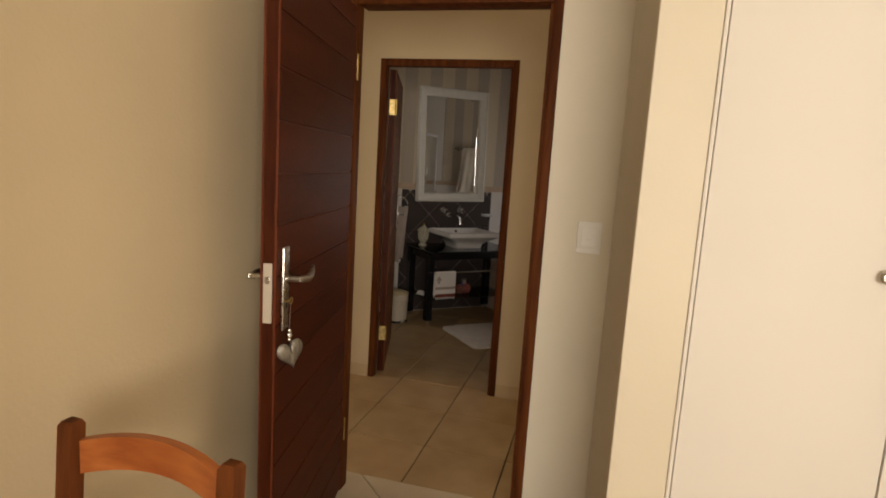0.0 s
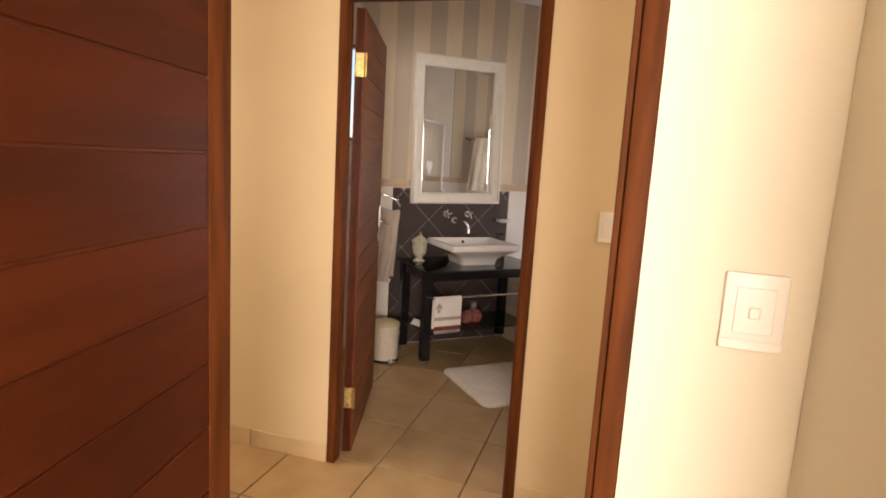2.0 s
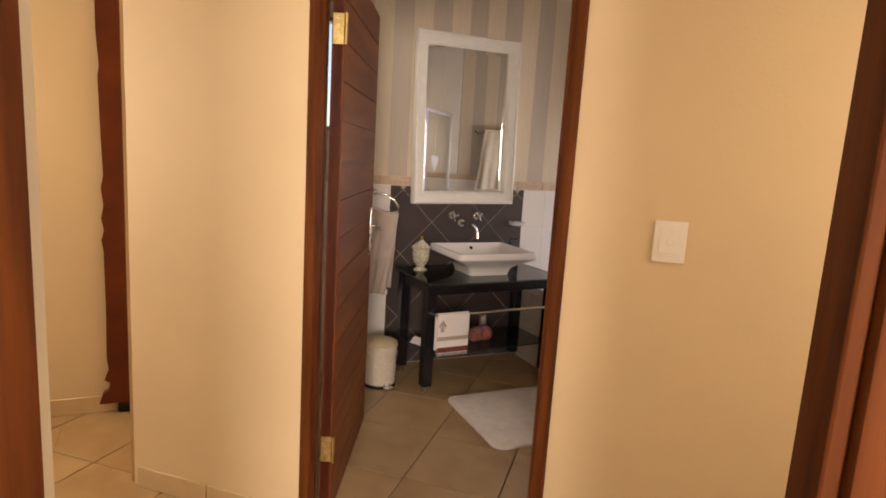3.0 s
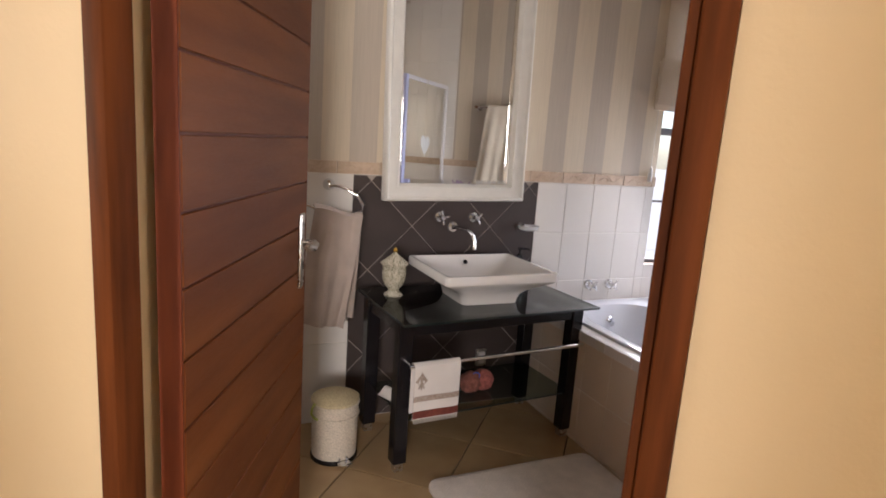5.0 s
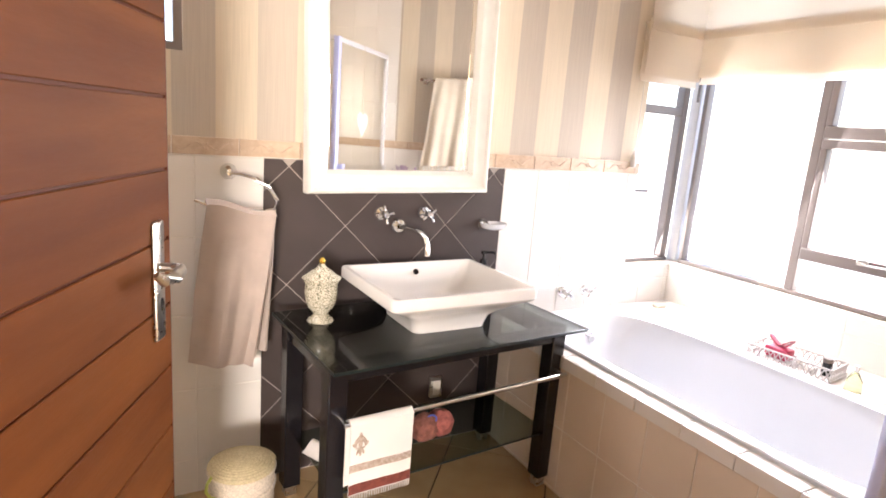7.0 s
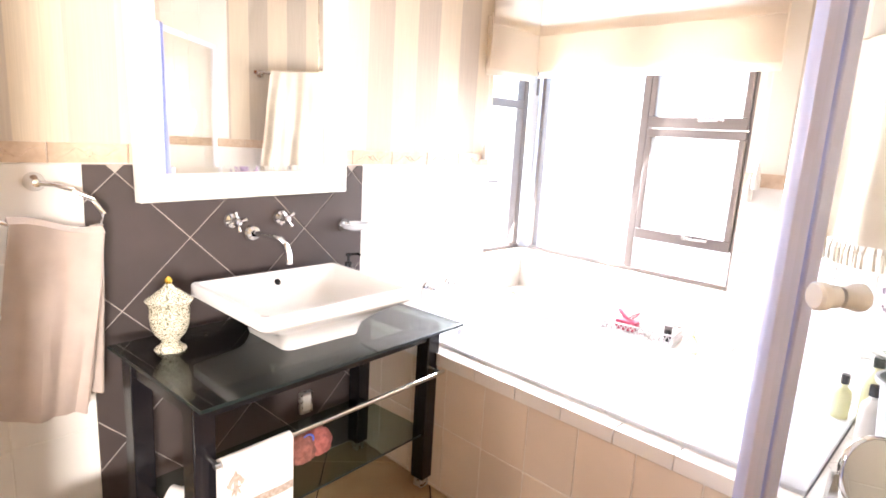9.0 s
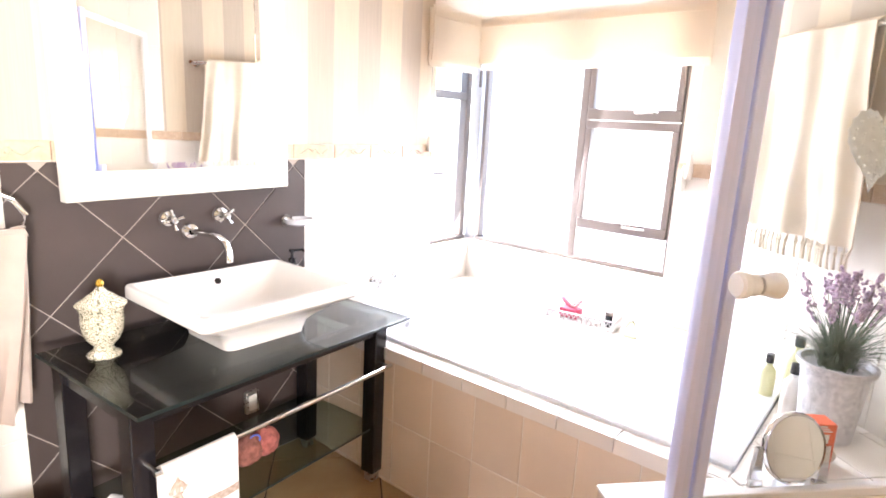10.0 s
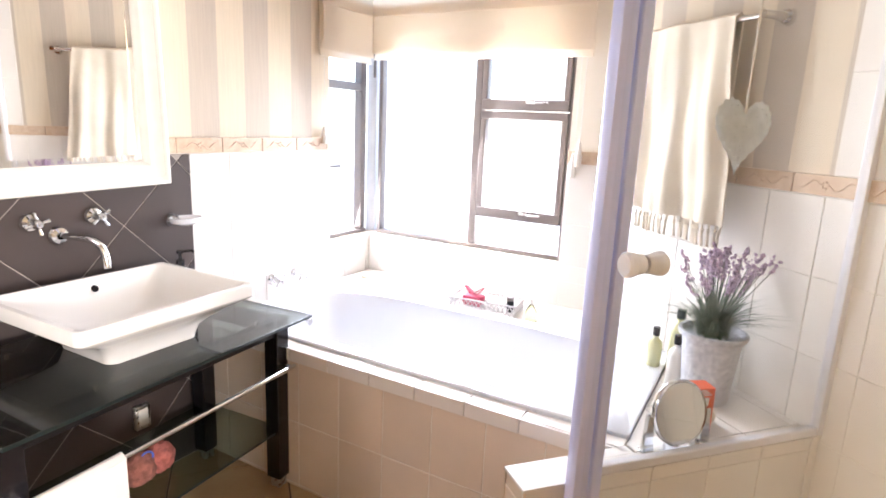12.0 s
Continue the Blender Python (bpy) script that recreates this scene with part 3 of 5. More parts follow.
def add_rail(bm, z, h, rise, bow):
    """A curved crest rail between the posts."""
    def f(u, v):
        x = -0.158 + 0.316 * u
        return Vector((x, 0.03 + bow * 4 * u * (1 - u), z + h * (v - 0.5) + rise * 4 * u * (1 - u)))
    return add_grid(bm, f, 14, 2, 0.018)


part("crest_rail", add_rail(bmesh.new(), 0.868, 0.064, 0.02, 0.03), ORANGEWOOD, ch)
part("back_rail", add_rail(bmesh.new(), 0.66, 0.05, 0.02, 0.025), ORANGEWOOD, ch)
part("seat", box((-0.2, -0.41, 0.44), (0.2, -0.01, 0.465), 0.008, 2), ORANGEWOOD, ch)

# ---- landing: carved dark post and a picture ----
cp = thing("carved_post", "tall dark carved wooden post standing at the landing wall", "carving", pose(1.02, 4.56, 0.0))
prof = [(0.0, 0.0), (0.10, 0.0), (0.085, 0.05), (0.055, 0.07), (0.052, 0.11), (0.075, 0.125), (0.055, 0.18), (0.062, 0.24), (0.058, 0.5), (0.06, 0.78), (0.068, 0.83), (0.056, 0.88), (0.066, 0.94), (0.054, 1.0), (0.064, 1.08), (0.052, 1.14), (0.058, 1.35), (0.062, 1.6), (0.055, 1.64), (0.064, 1.8), (0.062, 2.2), (0.0, 2.2)]
out = [(-x, z + 0.06) for x, z in prof] + [(0.05, 2.26), (0.05, 0.06)]
part("post", add_prism(bmesh.new(), out, -0.05, -0.005, pose(0, 0, 0, 90, 0, 0)), REDWOOD, cp, "wavy-edged dark red wood")
part("back_board", box((-0.02, 0.02, 0.0), (0.10, 0.05, 2.26), 0.003), BLACKWOOD, cp, "black back board")
pf = thing("picture_frame", "narrow wooden picture frame on the landing wall", "picture", pose(0.37, 4.619, 1.75, 90, 0, 0))
part("frame", box((-0.2, -0.27, 0), (0.2, 0.27, 0.015), 0.004), FRAMEWOOD, pf)
part("print", box((-0.17, -0.24, 0.015), (0.17, 0.24, 0.017)), material("cream_print", (0.5, 0.42, 0.3), 0.6), pf, "plain cream print")

# ---- bath ----
DZ = 0.54
deck = thing("bath_surround", "tiled bath surround with a sand tile front", "bath surround")
bm = bmesh.new()
add_box(bm, (3.505, 3.28, 0), (3.565, YM - 0.001, DZ - 0.008))
add_box(bm, (3.566, 4.862, 0), (XW - 0.001, YM - 0.001, DZ - 0.008))
add_box(bm, (4.262, 3.5, 0), (XW - 0.001, 4.861, DZ - 0.008))
FA, FB = dg(1.084, 4.76), dg(0.515, 4.76)
add_prism(bm, [(3.508, 3.279), (FB.x, FB.y), (FA.x, FA.y), (4.285, 3.279)], 0, DZ - 0.008)
add_prism(bm, [(4.262, 3.28), (4.287, 3.28), (4.45, 3.47), (4.45, 3.499), (4.262, 3.499)], 0, DZ - 0.009)
part("body", bm, PALEGROUT, deck, "pale grout between the tiles", smooth=False)
hw = thing("half_wall", "low tiled half wall under the shower glass", "half wall", DM.copy())
part("body", box((0.168, 4.697, 0), (1.084, 4.783, DZ - 0.008)), PALEGROUT, hw, "pale grout between the tiles", smooth=False)

# bathtub
TX0, TX1, TY0, TY1 = 3.562, 4.265, 3.282, 4.862


def ring(bm, cx, cy, hx, hy, z, p, n=56):
    vs = []
    for i in range(n):
        a = 2 * math.pi * i / n
        c, s_ = math.cos(a), math.sin(a)
        vs.append(bm.verts.new((cx + hx * math.copysign(abs(c) ** (2 / p), c), cy + hy * math.copysign(abs(s_) ** (2 / p), s_), z)))
    return vs


def loft(bm, rings, cap=True, base=False):
    n = len(rings[0])
    for a, b in zip(rings, rings[1:]):
        for i in range(n):
            bm.faces.new([a[i], a[(i + 1) % n], b[(i + 1) % n], b[i]])
    if cap:
        bm.faces.new(rings[-1])
    if base:
        bm.faces.new(rings[0][::-1])
    return bm


tub = thing("bathtub", "white acrylic bathtub set into the tiled surround", "bathtub")
cx, cy = (TX0 + TX1) / 2, (TY0 + TY1) / 2
hx, hy = (TX1 - TX0) / 2, (TY1 - TY0) / 2
bm = bmesh.new()
R = [ring(bm, cx, cy, hx, hy, DZ - 0.01, 60), ring(bm, cx, cy, hx, hy, DZ + 0.009, 60), ring(bm, cx, cy, hx - 0.004, hy - 0.004, DZ + 0.013, 50),
     ring(bm, cx, cy, hx - 0.045, hy - 0.055, DZ + 0.0125, 5), ring(bm, cx, cy, hx - 0.06, hy - 0.075, DZ + 0.006, 3.6), ring(bm, cx, cy, hx - 0.068, hy - 0.09, DZ - 0.03, 3.4),
     ring(bm, cx, cy + 0.01, hx - 0.085, hy - 0.13, DZ - 0.14, 3.2), ring(bm, cx, cy + 0.02, hx - 0.10, hy - 0.19, DZ - 0.28, 3.2), ring(bm, cx, cy + 0.02, hx - 0.13, hy - 0.25, DZ - 0.36, 3),
     ring(bm, cx, cy + 0.02, hx - 0.2, hy - 0.35, DZ - 0.385, 2.6)]
part("shell", loft(bm, R), ACRYLIC, tub)
bm = bmesh.new()
add_lathe(bm, [(0.0, 0), (0.03, 0.0), (0.032, 0.004), (0.026, 0.012), (0.012, 0.014), (0.012, 0.03), (0.016, 0.034), (0.0, 0.036)], 24)
part("overflow", bm, CHROME, tub, "round chrome overflow knob", m=pose(3.93, 4.772, 0.455, 98, 0, 0))


def cross_tap(name, x, z, y, label, turn=20, reach=0.05, group=""):
    t = thing(name, label, "tap", pose(x, y, z, 90, 0, 0), group)
    bm = bmesh.new()
    add_lathe(bm, [(0.0, 0), (0.027, 0.0), (0.028, 0.004), (0.024, 0.012), (0.013, 0.016), (0.012, reach * 0.7), (0.015, reach * 0.75), (0.015, reach), (0.009, reach + 0.008), (0.0, reach + 0.009)], 24)
    part("body", bm, CHROME, t)
    bm = bmesh.new()
    for k in range(4):
        a = radians(turn + 90 * k)
        d = Vector((math.cos(a), math.sin(a), 0))
        c = Vector((0, 0, reach * 0.88))
        add_tube(bm, [c + d * 0.008, c + d * 0.024, c + d * 0.033, c + d * 0.036], [0.0045, 0.0052, 0.0066, 0.003], 10)
    part("cross_handle", bm, CHROME, t)
    return t


for x in (3.873, 4.012):
    cross_tap("bath_tap", x, 0.632, 4.909, "chrome cross-handled tap on the white tiles above the bath", 45, 0.055, "bath taps")
cross_tap("basin_tap", 2.935, 1.004, 4.905, "chrome cross-handled tap on the dark tiles above the basin", 12, 0.055, "basin taps")
cross_tap("basin_tap", 3.117, 1.004, 4.905, "chrome cross-handled tap on the dark tiles above the basin", 35, 0.055, "basin taps")
sp = thing("basin_spout", "curved chrome wall spout over the basin", "spout")
bm = bmesh.new()
add_lathe(bm, [(0.0, 0), (0.028, 0.0), (0.029, 0.004), (0.024, 0.012), (0.012, 0.016), (0.011, 0.02)], 24)
part("collar", bm, CHROME, sp, m=pose(3.01, 4.905, 0.955, 90, 0, 0))
pts = [(3.01, 4.9, 0.955), (3.018, 4.85, 0.957), (3.029, 4.79, 0.957), (3.036, 4.755, 0.952), (3.042, 4.733, 0.937), (3.045, 4.724, 0.912), (3.046, 4.722, 0.876)]
part("pipe", add_tube(bmesh.new(), pts, [0.01, 0.01, 0.01, 0.0105, 0.011, 0.0115, 0.012], 16), CHROME, sp)

# soap dish on the wall
sd = thing("soap_dish", "chrome wall soap dish with a milky white tray", "soap dish")
bm = bmesh.new()
add_lathe(bm, [(0.0, 0), (0.024, 0.0), (0.026, 0.004), (0.022, 0.012), (0.012, 0.03), (0.0, 0.032)], 24)
part("mount", bm, CHROME, sd, m=pose(3.395, 4.905, 0.956, 90, 0, 0))
bm = bmesh.new()
loft(bm, [ring(bm, 3.41, 4.85, a, b, z + 0.008, 2.3, 32) for a, b, z in ((0.03, 0.025, 0.936), (0.05, 0.038, 0.944), (0.058, 0.043, 0.962), (0.055, 0.04, 0.963), (0.045, 0.033, 0.951), (0.02, 0.015, 0.948))], True, True)
part("tray", bm, ACRYLIC, sd, "milky white tray")

# ---- basin table ----
TURN_T = pose(3.5, 4.35, 0) @ pose(0, 0, 0, 0, 0, 4.3) @ pose(-3.5, -4.345, 0)
vt = thing("basin_table", "black lacquered basin table with a glass top", "basin table", TURN_T)
LX, LY = (2.59, 3.458), (4.448, 4.815)
for x in LX:
    for y in LY:
        lg = part("leg", box((x, y, 0.04), (x + 0.06, y + 0.06, 0.655), 0.003), BLACKWOOD, vt)
        part("foot", box((x + 0.01, y + 0.01, 0.0), (x + 0.05, y + 0.05, 0.04), 0.002), STEEL, lg, "steel foot")
for y in (LY[0] + 0.008, LY[1] + 0.022):
    part("apron", box((LX[0] + 0.061, y, 0.592), (LX[1] - 0.001, y + 0.025, 0.654), 0.002), BLACKWOOD, vt)
for x in (LX[0] + 0.01, LX[1] + 0.022):
    part("apron", box((x, LY[0] + 0.061, 0.592), (x + 0.025, LY[1] - 0.001, 0.654), 0.002), BLACKWOOD, vt)
for x in (2.83, 3.38):
    for y in (4.47, 4.845):
        bm = bmesh.new()
        add_lathe(bm, [(0.0, 0.656), (0.009, 0.656), (0.009, 0.668), (0.014, 0.672), (0.014, 0.6745), (0.0, 0.6745)], 20, (x, y, 0))
        part("glass_pad", bm, CHROME, vt, "chrome pad under the glass")
top = part("glass_top", box((2.555, 4.335, 0.675), (3.503, 4.87, 0.685), 0.001), TABLEGLASS, vt, "greenish clear glass top")
bm = bmesh.new()
add_box(bm, (2.5535, 4.3335, 0.6755), (3.5045, 4.3348, 0.6845))
add_box(bm, (2.5535, 4.335, 0.6755), (2.5548, 4.87, 0.6845))
add_box(bm, (3.5032, 4.335, 0.6755), (3.5045, 4.87, 0.6845))
part("glass_edge", bm, GLASSEDGE, top, "dark green polished edge")
shelf = part("glass_shelf", box((2.63, 4.465, 0.221), (3.50, 4.855, 0.229), 0.001), SHELFGLASS, vt, "greenish clear glass shelf")
part("shelf_edge", box((2.651, 4.4625, 0.2215), (3.457, 4.4645, 0.2285)), GLASSEDGE, shelf, "dark green polished edge")
bm = bmesh.new()
add_cyl(bm, (2.62, 4.405, 0.485), (3.495, 4.405, 0.485), 0.0085, n=16)
rl = part("towel_rail", bm, CHROME, vt, "chrome towel rail")
for x in (2.63, 3.485):
    part("bracket", cyl((x, 4.405, 0.485), (x, 4.447, 0.485), 0.006, n=12), CHROME, rl)

# basin
bs = thing("basin", "white ceramic rectangular vessel basin with flared sides", "basin", pose(3.02, 4.585, 0) @ pose(0, 0, 0, 0, 0, 1.2) @ pose(-3.02, -4.585, 0))


def rrect(bm, x0, x1, y0, y1, z, r, n=6):
    vs = []
    for cx_, cy_, a0 in ((x1 - r, y1 - r, 0), (x0 + r, y1 - r, 90), (x0 + r, y0 + r, 180), (x1 - r, y0 + r, 270)):
        for k in range(n):
            a = radians(a0 + 90 * k / (n - 1))
            vs.append(bm.verts.new((cx_ + r * math.cos(a), cy_ + r * math.sin(a), z)))
    return vs


bm = bmesh.new()
X0, X1, Y0, Y1 = 2.752, 3.288, 4.364, 4.806
prof = [(0.132, 0.102, 0.686, 0.03), (0.129, 0.10, 0.70, 0.03), (0.119, 0.092, 0.728, 0.03), (0.092, 0.074, 0.748, 0.03), (0.055, 0.045, 0.769, 0.028), (0.022, 0.018, 0.786, 0.025),
        (0.004, 0.004, 0.796, 0.022), (0.0, 0.0, 0.801, 0.02), (0.0, 0.0, 0.832, 0.02), (0.003, 0.003, 0.837, 0.02), (0.016, 0.016, 0.8375, 0.02), (0.022, 0.022, 0.832, 0.02),
        (0.04, 0.035, 0.81, 0.03), (0.075, 0.065, 0.78, 0.04), (0.115, 0.1, 0.755, 0.05), (0.16, 0.14, 0.742, 0.05), (0.23, 0.19, 0.738, 0.02)]
loft(bm, [rrect(bm, X0 + a, X1 - a, Y0 + b, Y1 - b, z, r) for a, b, z, r in prof], True, True)
part("bowl", bm, CERAMIC, bs)
bm = bmesh.new()
add_lathe(bm, [(0.0, 0), (0.011, 0.0), (0.011, 0.003), (0.0, 0.003)], 16)
part("overflow_hole", bm, BLACKWOOD, bs, "dark overflow hole", m=pose(3.03, 4.762, 0.808, 55, 0, 0))
bm = bmesh.new()
add_lathe(bm, [(0.0, 0.738), (0.028, 0.738), (0.028, 0.742), (0.0, 0.742)], 20, (3.02, 4.585, 0))
part("waste", bm, CHROME, bs, "chrome waste")

# pump bottle behind the basin
pb = thing("pump_bottle", "small clear pump bottle with a black head", "bottle", TURN_T @ pose(3.375, 4.80, 0.686))
bm = bmesh.new()
add_lathe(bm, [(0.0, 0.0), (0.028, 0.0), (0.03, 0.004), (0.03, 0.11), (0.022, 0.125), (0.012, 0.13), (0.0, 0.131)], 20)
part("bottle", bm, thin_glass("clear_bottle", (0.93, 0.94, 0.92), 0.05), pb)
bm = bmesh.new()
add_lathe(bm, [(0.0, 0.131), (0.014, 0.131), (0.014, 0.148), (0.006, 0.15), (0.005, 0.17), (0.012, 0.172), (0.012, 0.182), (0.0, 0.183)], 16)
add_tube(bm, [(0, 0, 0.178), (0.035, -0.015, 0.178), (0.042, -0.018, 0.172)], 0.005, 8)
part("pump_head", bm, BLACKWOOD, pb, "black pump head")

# lidded jar
JARPAT = material("patterned_porcelain", (0.62, 0.58, 0.42), 0.15, vary=0.02, coat=0.4)
nt = JARPAT.node_tree
vo, ns, rp, mx, tcj = nt.nodes.new("ShaderNodeTexNoise"), nt.nodes.new("ShaderNodeTexWave"), nt.nodes.new("ShaderNodeValToRGB"), nt.nodes.new("ShaderNodeMix"), nt.nodes.new("ShaderNodeTexCoord")
ns.inputs["Scale"].default_value, ns.inputs["Distortion"].default_value, ns.inputs["Detail"].default_value, ns.inputs["Detail Scale"].default_value = 24, 24, 2, 2.0
nt.links.new(tcj.outputs["Object"], ns.inputs["Vector"])
rp.color_ramp.elements[0].position, rp.color_ramp.elements[1].position = 0.12, 0.42
rp.color_ramp.elements[0].color, rp.color_ramp.elements[1].color = (1, 1, 1, 1), (0, 0, 0, 1)
nt.links.new(ns.outputs[1], rp.inputs[0])
mx.data_type = "RGBA"
nt.links.new(rp.outputs[0], mx.inputs[0])
mx.inputs[6].default_value, mx.inputs[7].default_value = (0.66, 0.6, 0.47, 1), (0.17, 0.165, 0.11, 1)
nt.links.new(mx.outputs[2], nt.nodes["Principled BSDF"].inputs["Base Color"])
jar = thing("lidded_jar", "cream porcelain jar with green scrollwork and a gold finial", "jar", pose(2.644, 4.675, 0.6855))
bm = bmesh.new()
add_lathe(bm, [(0.0, 0), (0.0415, 0.0), (0.0427, 0.004), (0.0378, 0.01), (0.0293, 0.015), (0.0232, 0.024), (0.0268, 0.032), (0.0427, 0.05), (0.0512, 0.075), (0.0537, 0.1), (0.0525, 0.125), (0.0549, 0.13), (0.0573, 0.138), (0.0537, 0.141), (0.0, 0.141)], 36)
part("body", bm, JARPAT, jar)
bm = bmesh.new()
add_lathe(bm, [(0.0, 0.142), (0.0610, 0.142), (0.0634, 0.146), (0.0561, 0.151), (0.0464, 0.158), (0.0317, 0.17), (0.0171, 0.18), (0.0110, 0.188), (0.0085, 0.192), (0.0, 0.193)], 36)
lid = part("lid", bm, JARPAT, jar)
bm = bmesh.new()
add_lathe(bm, [(0.0, 0.193), (0.0073, 0.193), (0.0104, 0.199), (0.0104, 0.204), (0.0061, 0.211), (0.0, 0.214)], 16)
part("finial", bm, material("gold_paint", (0.6, 0.38, 0.06), 0.25, 0.8), lid, "gold finial")

# ---- framed mirror ----
mf = thing("wall_mirror", "white painted framed mirror hung over the basin", "mirror", pose(2.992, 4.899, 1.619, 0, 0, 1.4) @ pose(0, 0, 0, 89.6, 0, 0) @ pose(0, 0, 0, 0, 0, 1.0))
W2, H2 = 0.3675, 0.533


def add_moulding(bm, hw, hh, prof):
    """A frame with mitred corners; prof: (inset, height) pairs across its width."""
    rings = [[bm.verts.new((sx * (hw - i), sy * (hh - i), z)) for sx, sy in ((-1, -1), (1, -1), (1, 1), (-1, 1))] for i, z in prof]
    for a, b in zip(rings, rings[1:] + rings[:1]):
        for k in range(4):
            bm.faces.new([a[k], a[(k + 1) % 4], b[(k + 1) % 4], b[k]])
    return bm


part("frame", add_moulding(bmesh.new(), W2, H2, [(0, 0.0), (0, 0.042), (0.004, 0.05), (0.012, 0.054), (0.018, 0.05), (0.022, 0.043), (0.034, 0.04), (0.05, 0.036), (0.058, 0.038), (0.066, 0.036), (0.072, 0.028), (0.078, 0.024), (0.082, 0.012), (0.082, 0.0)]), WHITEPAINT, mf)
part("mirror_glass", box((-W2 + 0.08, -H2 + 0.08, 0.008), (W2 - 0.08, H2 - 0.08, 0.015)), MIRROR, mf, "clear bevelled mirror")
bm = bmesh.new()
add_moulding(bm, W2 - 0.0825, H2 - 0.0825, [(0.0, 0.0162), (0.018, 0.0168), (0.018, 0.0155), (0.0, 0.0155)])
part("bevel", bm, MIRROR, mf, "bevelled glass margin")


# ---- cloth ----
def cloth(name, label, category, fn, nu, nv, thick, mat, m=None):
    t = thing(name, label, category, m)
    part("cloth", add_grid(bmesh.new(), fn, nu, nv, thick), mat, t)
    return t


def fold(u, k, seed=0.0):
    return math.sin(u * k + seed) * 0.6 + math.sin(u * k * 2.3 + seed * 2) * 0.3


# towel ring and its towel
tr = thing("towel_ring", "curved chrome towel ring on the white tiles", "towel ring")
bm = bmesh.new()
add_lathe(bm, [(0.0, 0), (0.026, 0.0), (0.026, 0.006), (0.018, 0.02), (0.011, 0.04), (0.0, 0.044)], 24)
part("mount", bm, CHROME, tr, m=pose(2.393, 4.905, 1.142, 90, 0, 0))
pts = [(2.393, 4.87, 1.142), (2.43, 4.855, 1.138), (2.47, 4.84, 1.125), (2.51, 4.825, 1.098), (2.53, 4.81, 1.06), (2.52, 4.8, 1.035), (2.49, 4.797, 1.027), (2.4, 4.797, 1.03), (2.32, 4.8, 1.045), (2.28, 4.805, 1.062)]
part("ring", add_tube(bmesh.new(), pts, [0.007] * 7 + [0.006] * 3, 12), CHROME, tr)


def ring_towel(u, v):
    z = 1.052 - 0.505 * v - 0.036 * u + 0.006 * math.sin(7 * u) * (1 - v)
    x = 2.313 + 0.203 * u - 0.056 * v * (1 - u) - 0.062 * v * u
    y = 4.782 + 0.02 * fold(u, 9, 1.0) * (0.35 + v) + 0.012 * math.sin(4 * v + u * 3) - 0.02 * u * (1 - v) + 0.0025 * math.sin(17 * u + 6 * v) + 0.004 * noise.noise(Vector((u * 5, v * 6, 2.0)))
    return Vector((x, y, z))


def ring_towel_back(u, v):
    p = ring_towel(u * 0.93 + 0.08, v * 0.99)
    return Vector((p.x + 0.004 + 0.042 * v * u, p.y + 0.045 - 0.01 * v, p.z + 0.002 + 0.03 * v))


rt = thing("bath_towel", "taupe towel folded over the chrome towel ring", "towel")
part("front_fall", add_grid(bmesh.new(), ring_towel, 22, 24, 0.009), TAUPE, rt)
part("back_fall", add_grid(bmesh.new(), ring_towel_back, 22, 24, 0.009), TAUPE, rt)
part("top_fold", add_grid(bmesh.new(), lambda u, v: (lambda p: Vector((p.x, p.y + 0.044 * v, p.z + 0.013 * math.sin(math.pi * v))))(ring_towel(u, 0)), 22, 6, 0.009), TAUPE, rt)
part("care_label", box((2.452, 4.768, 0.515), (2.468, 4.77, 0.545)), HANDTOWEL, rt, "small white sewn label")

# hand towel over the rail of the basin table
ht = thing("hand_towel", "white hand towel with brown bands over the chrome rail", "hand towel", TURN_T)
HX0, HX1 = 2.637, 2.842


def rail_cloth(z0, z1, off=0.0):
    return lambda u, v: Vector((HX0 + (HX1 - HX0) * u, 4.389 - off + 0.003 * fold(u, 6), z0 + (z1 - z0) * v))


part("front_fall", add_grid(bmesh.new(), rail_cloth(0.262, 0.487), 12, 8, 0.004), HANDTOWEL, ht)
part("back_fall", add_grid(bmesh.new(), lambda u, v: Vector((HX0 + (HX1 - HX0) * u, 4.424 + 0.002 * fold(u, 6), 0.275 + 0.212 * v)), 12, 8, 0.004), HANDTOWEL, ht)
part("top_fold", add_grid(bmesh.new(), lambda u, v: Vector((HX0 + (HX1 - HX0) * u, 4.389 + 0.035 * v, 0.487 + 0.013 * math.sin(math.pi * v))), 12, 8, 0.004), HANDTOWEL, ht)
BAND = material("taupe_band", (0.3, 0.22, 0.17), 0.95, second=(0.48, 0.4, 0.34), scale=120, bump=0.001, bump_scale=300)
RUST = material("rust_band", (0.2, 0.05, 0.03), 0.95, second=(0.13, 0.03, 0.02), scale=60, bump=0.001, bump_scale=300)
part("taupe_band", add_grid(bmesh.new(), rail_cloth(0.338, 0.361, 0.0015), 12, 2, 0.002), BAND, ht, "patterned taupe band")
part("rust_band", add_grid(bmesh.new(), rail_cloth(0.266, 0.297, 0.0015), 12, 2, 0.002), RUST, ht, "rust brown woven band")
bm = bmesh.new()
for i in range(26):
    x = HX0 + 0.004 + (HX1 - HX0 - 0.008) * i / 25
    add_tube(bm, [(x, 4.387, 0.264), (x + random.uniform(-0.002, 0.002), 4.386, 0.246)], 0.0014, 5)
tagged(part("fringe", bm, HANDTOWEL, ht), kind="stuff")
bm = bmesh.new()
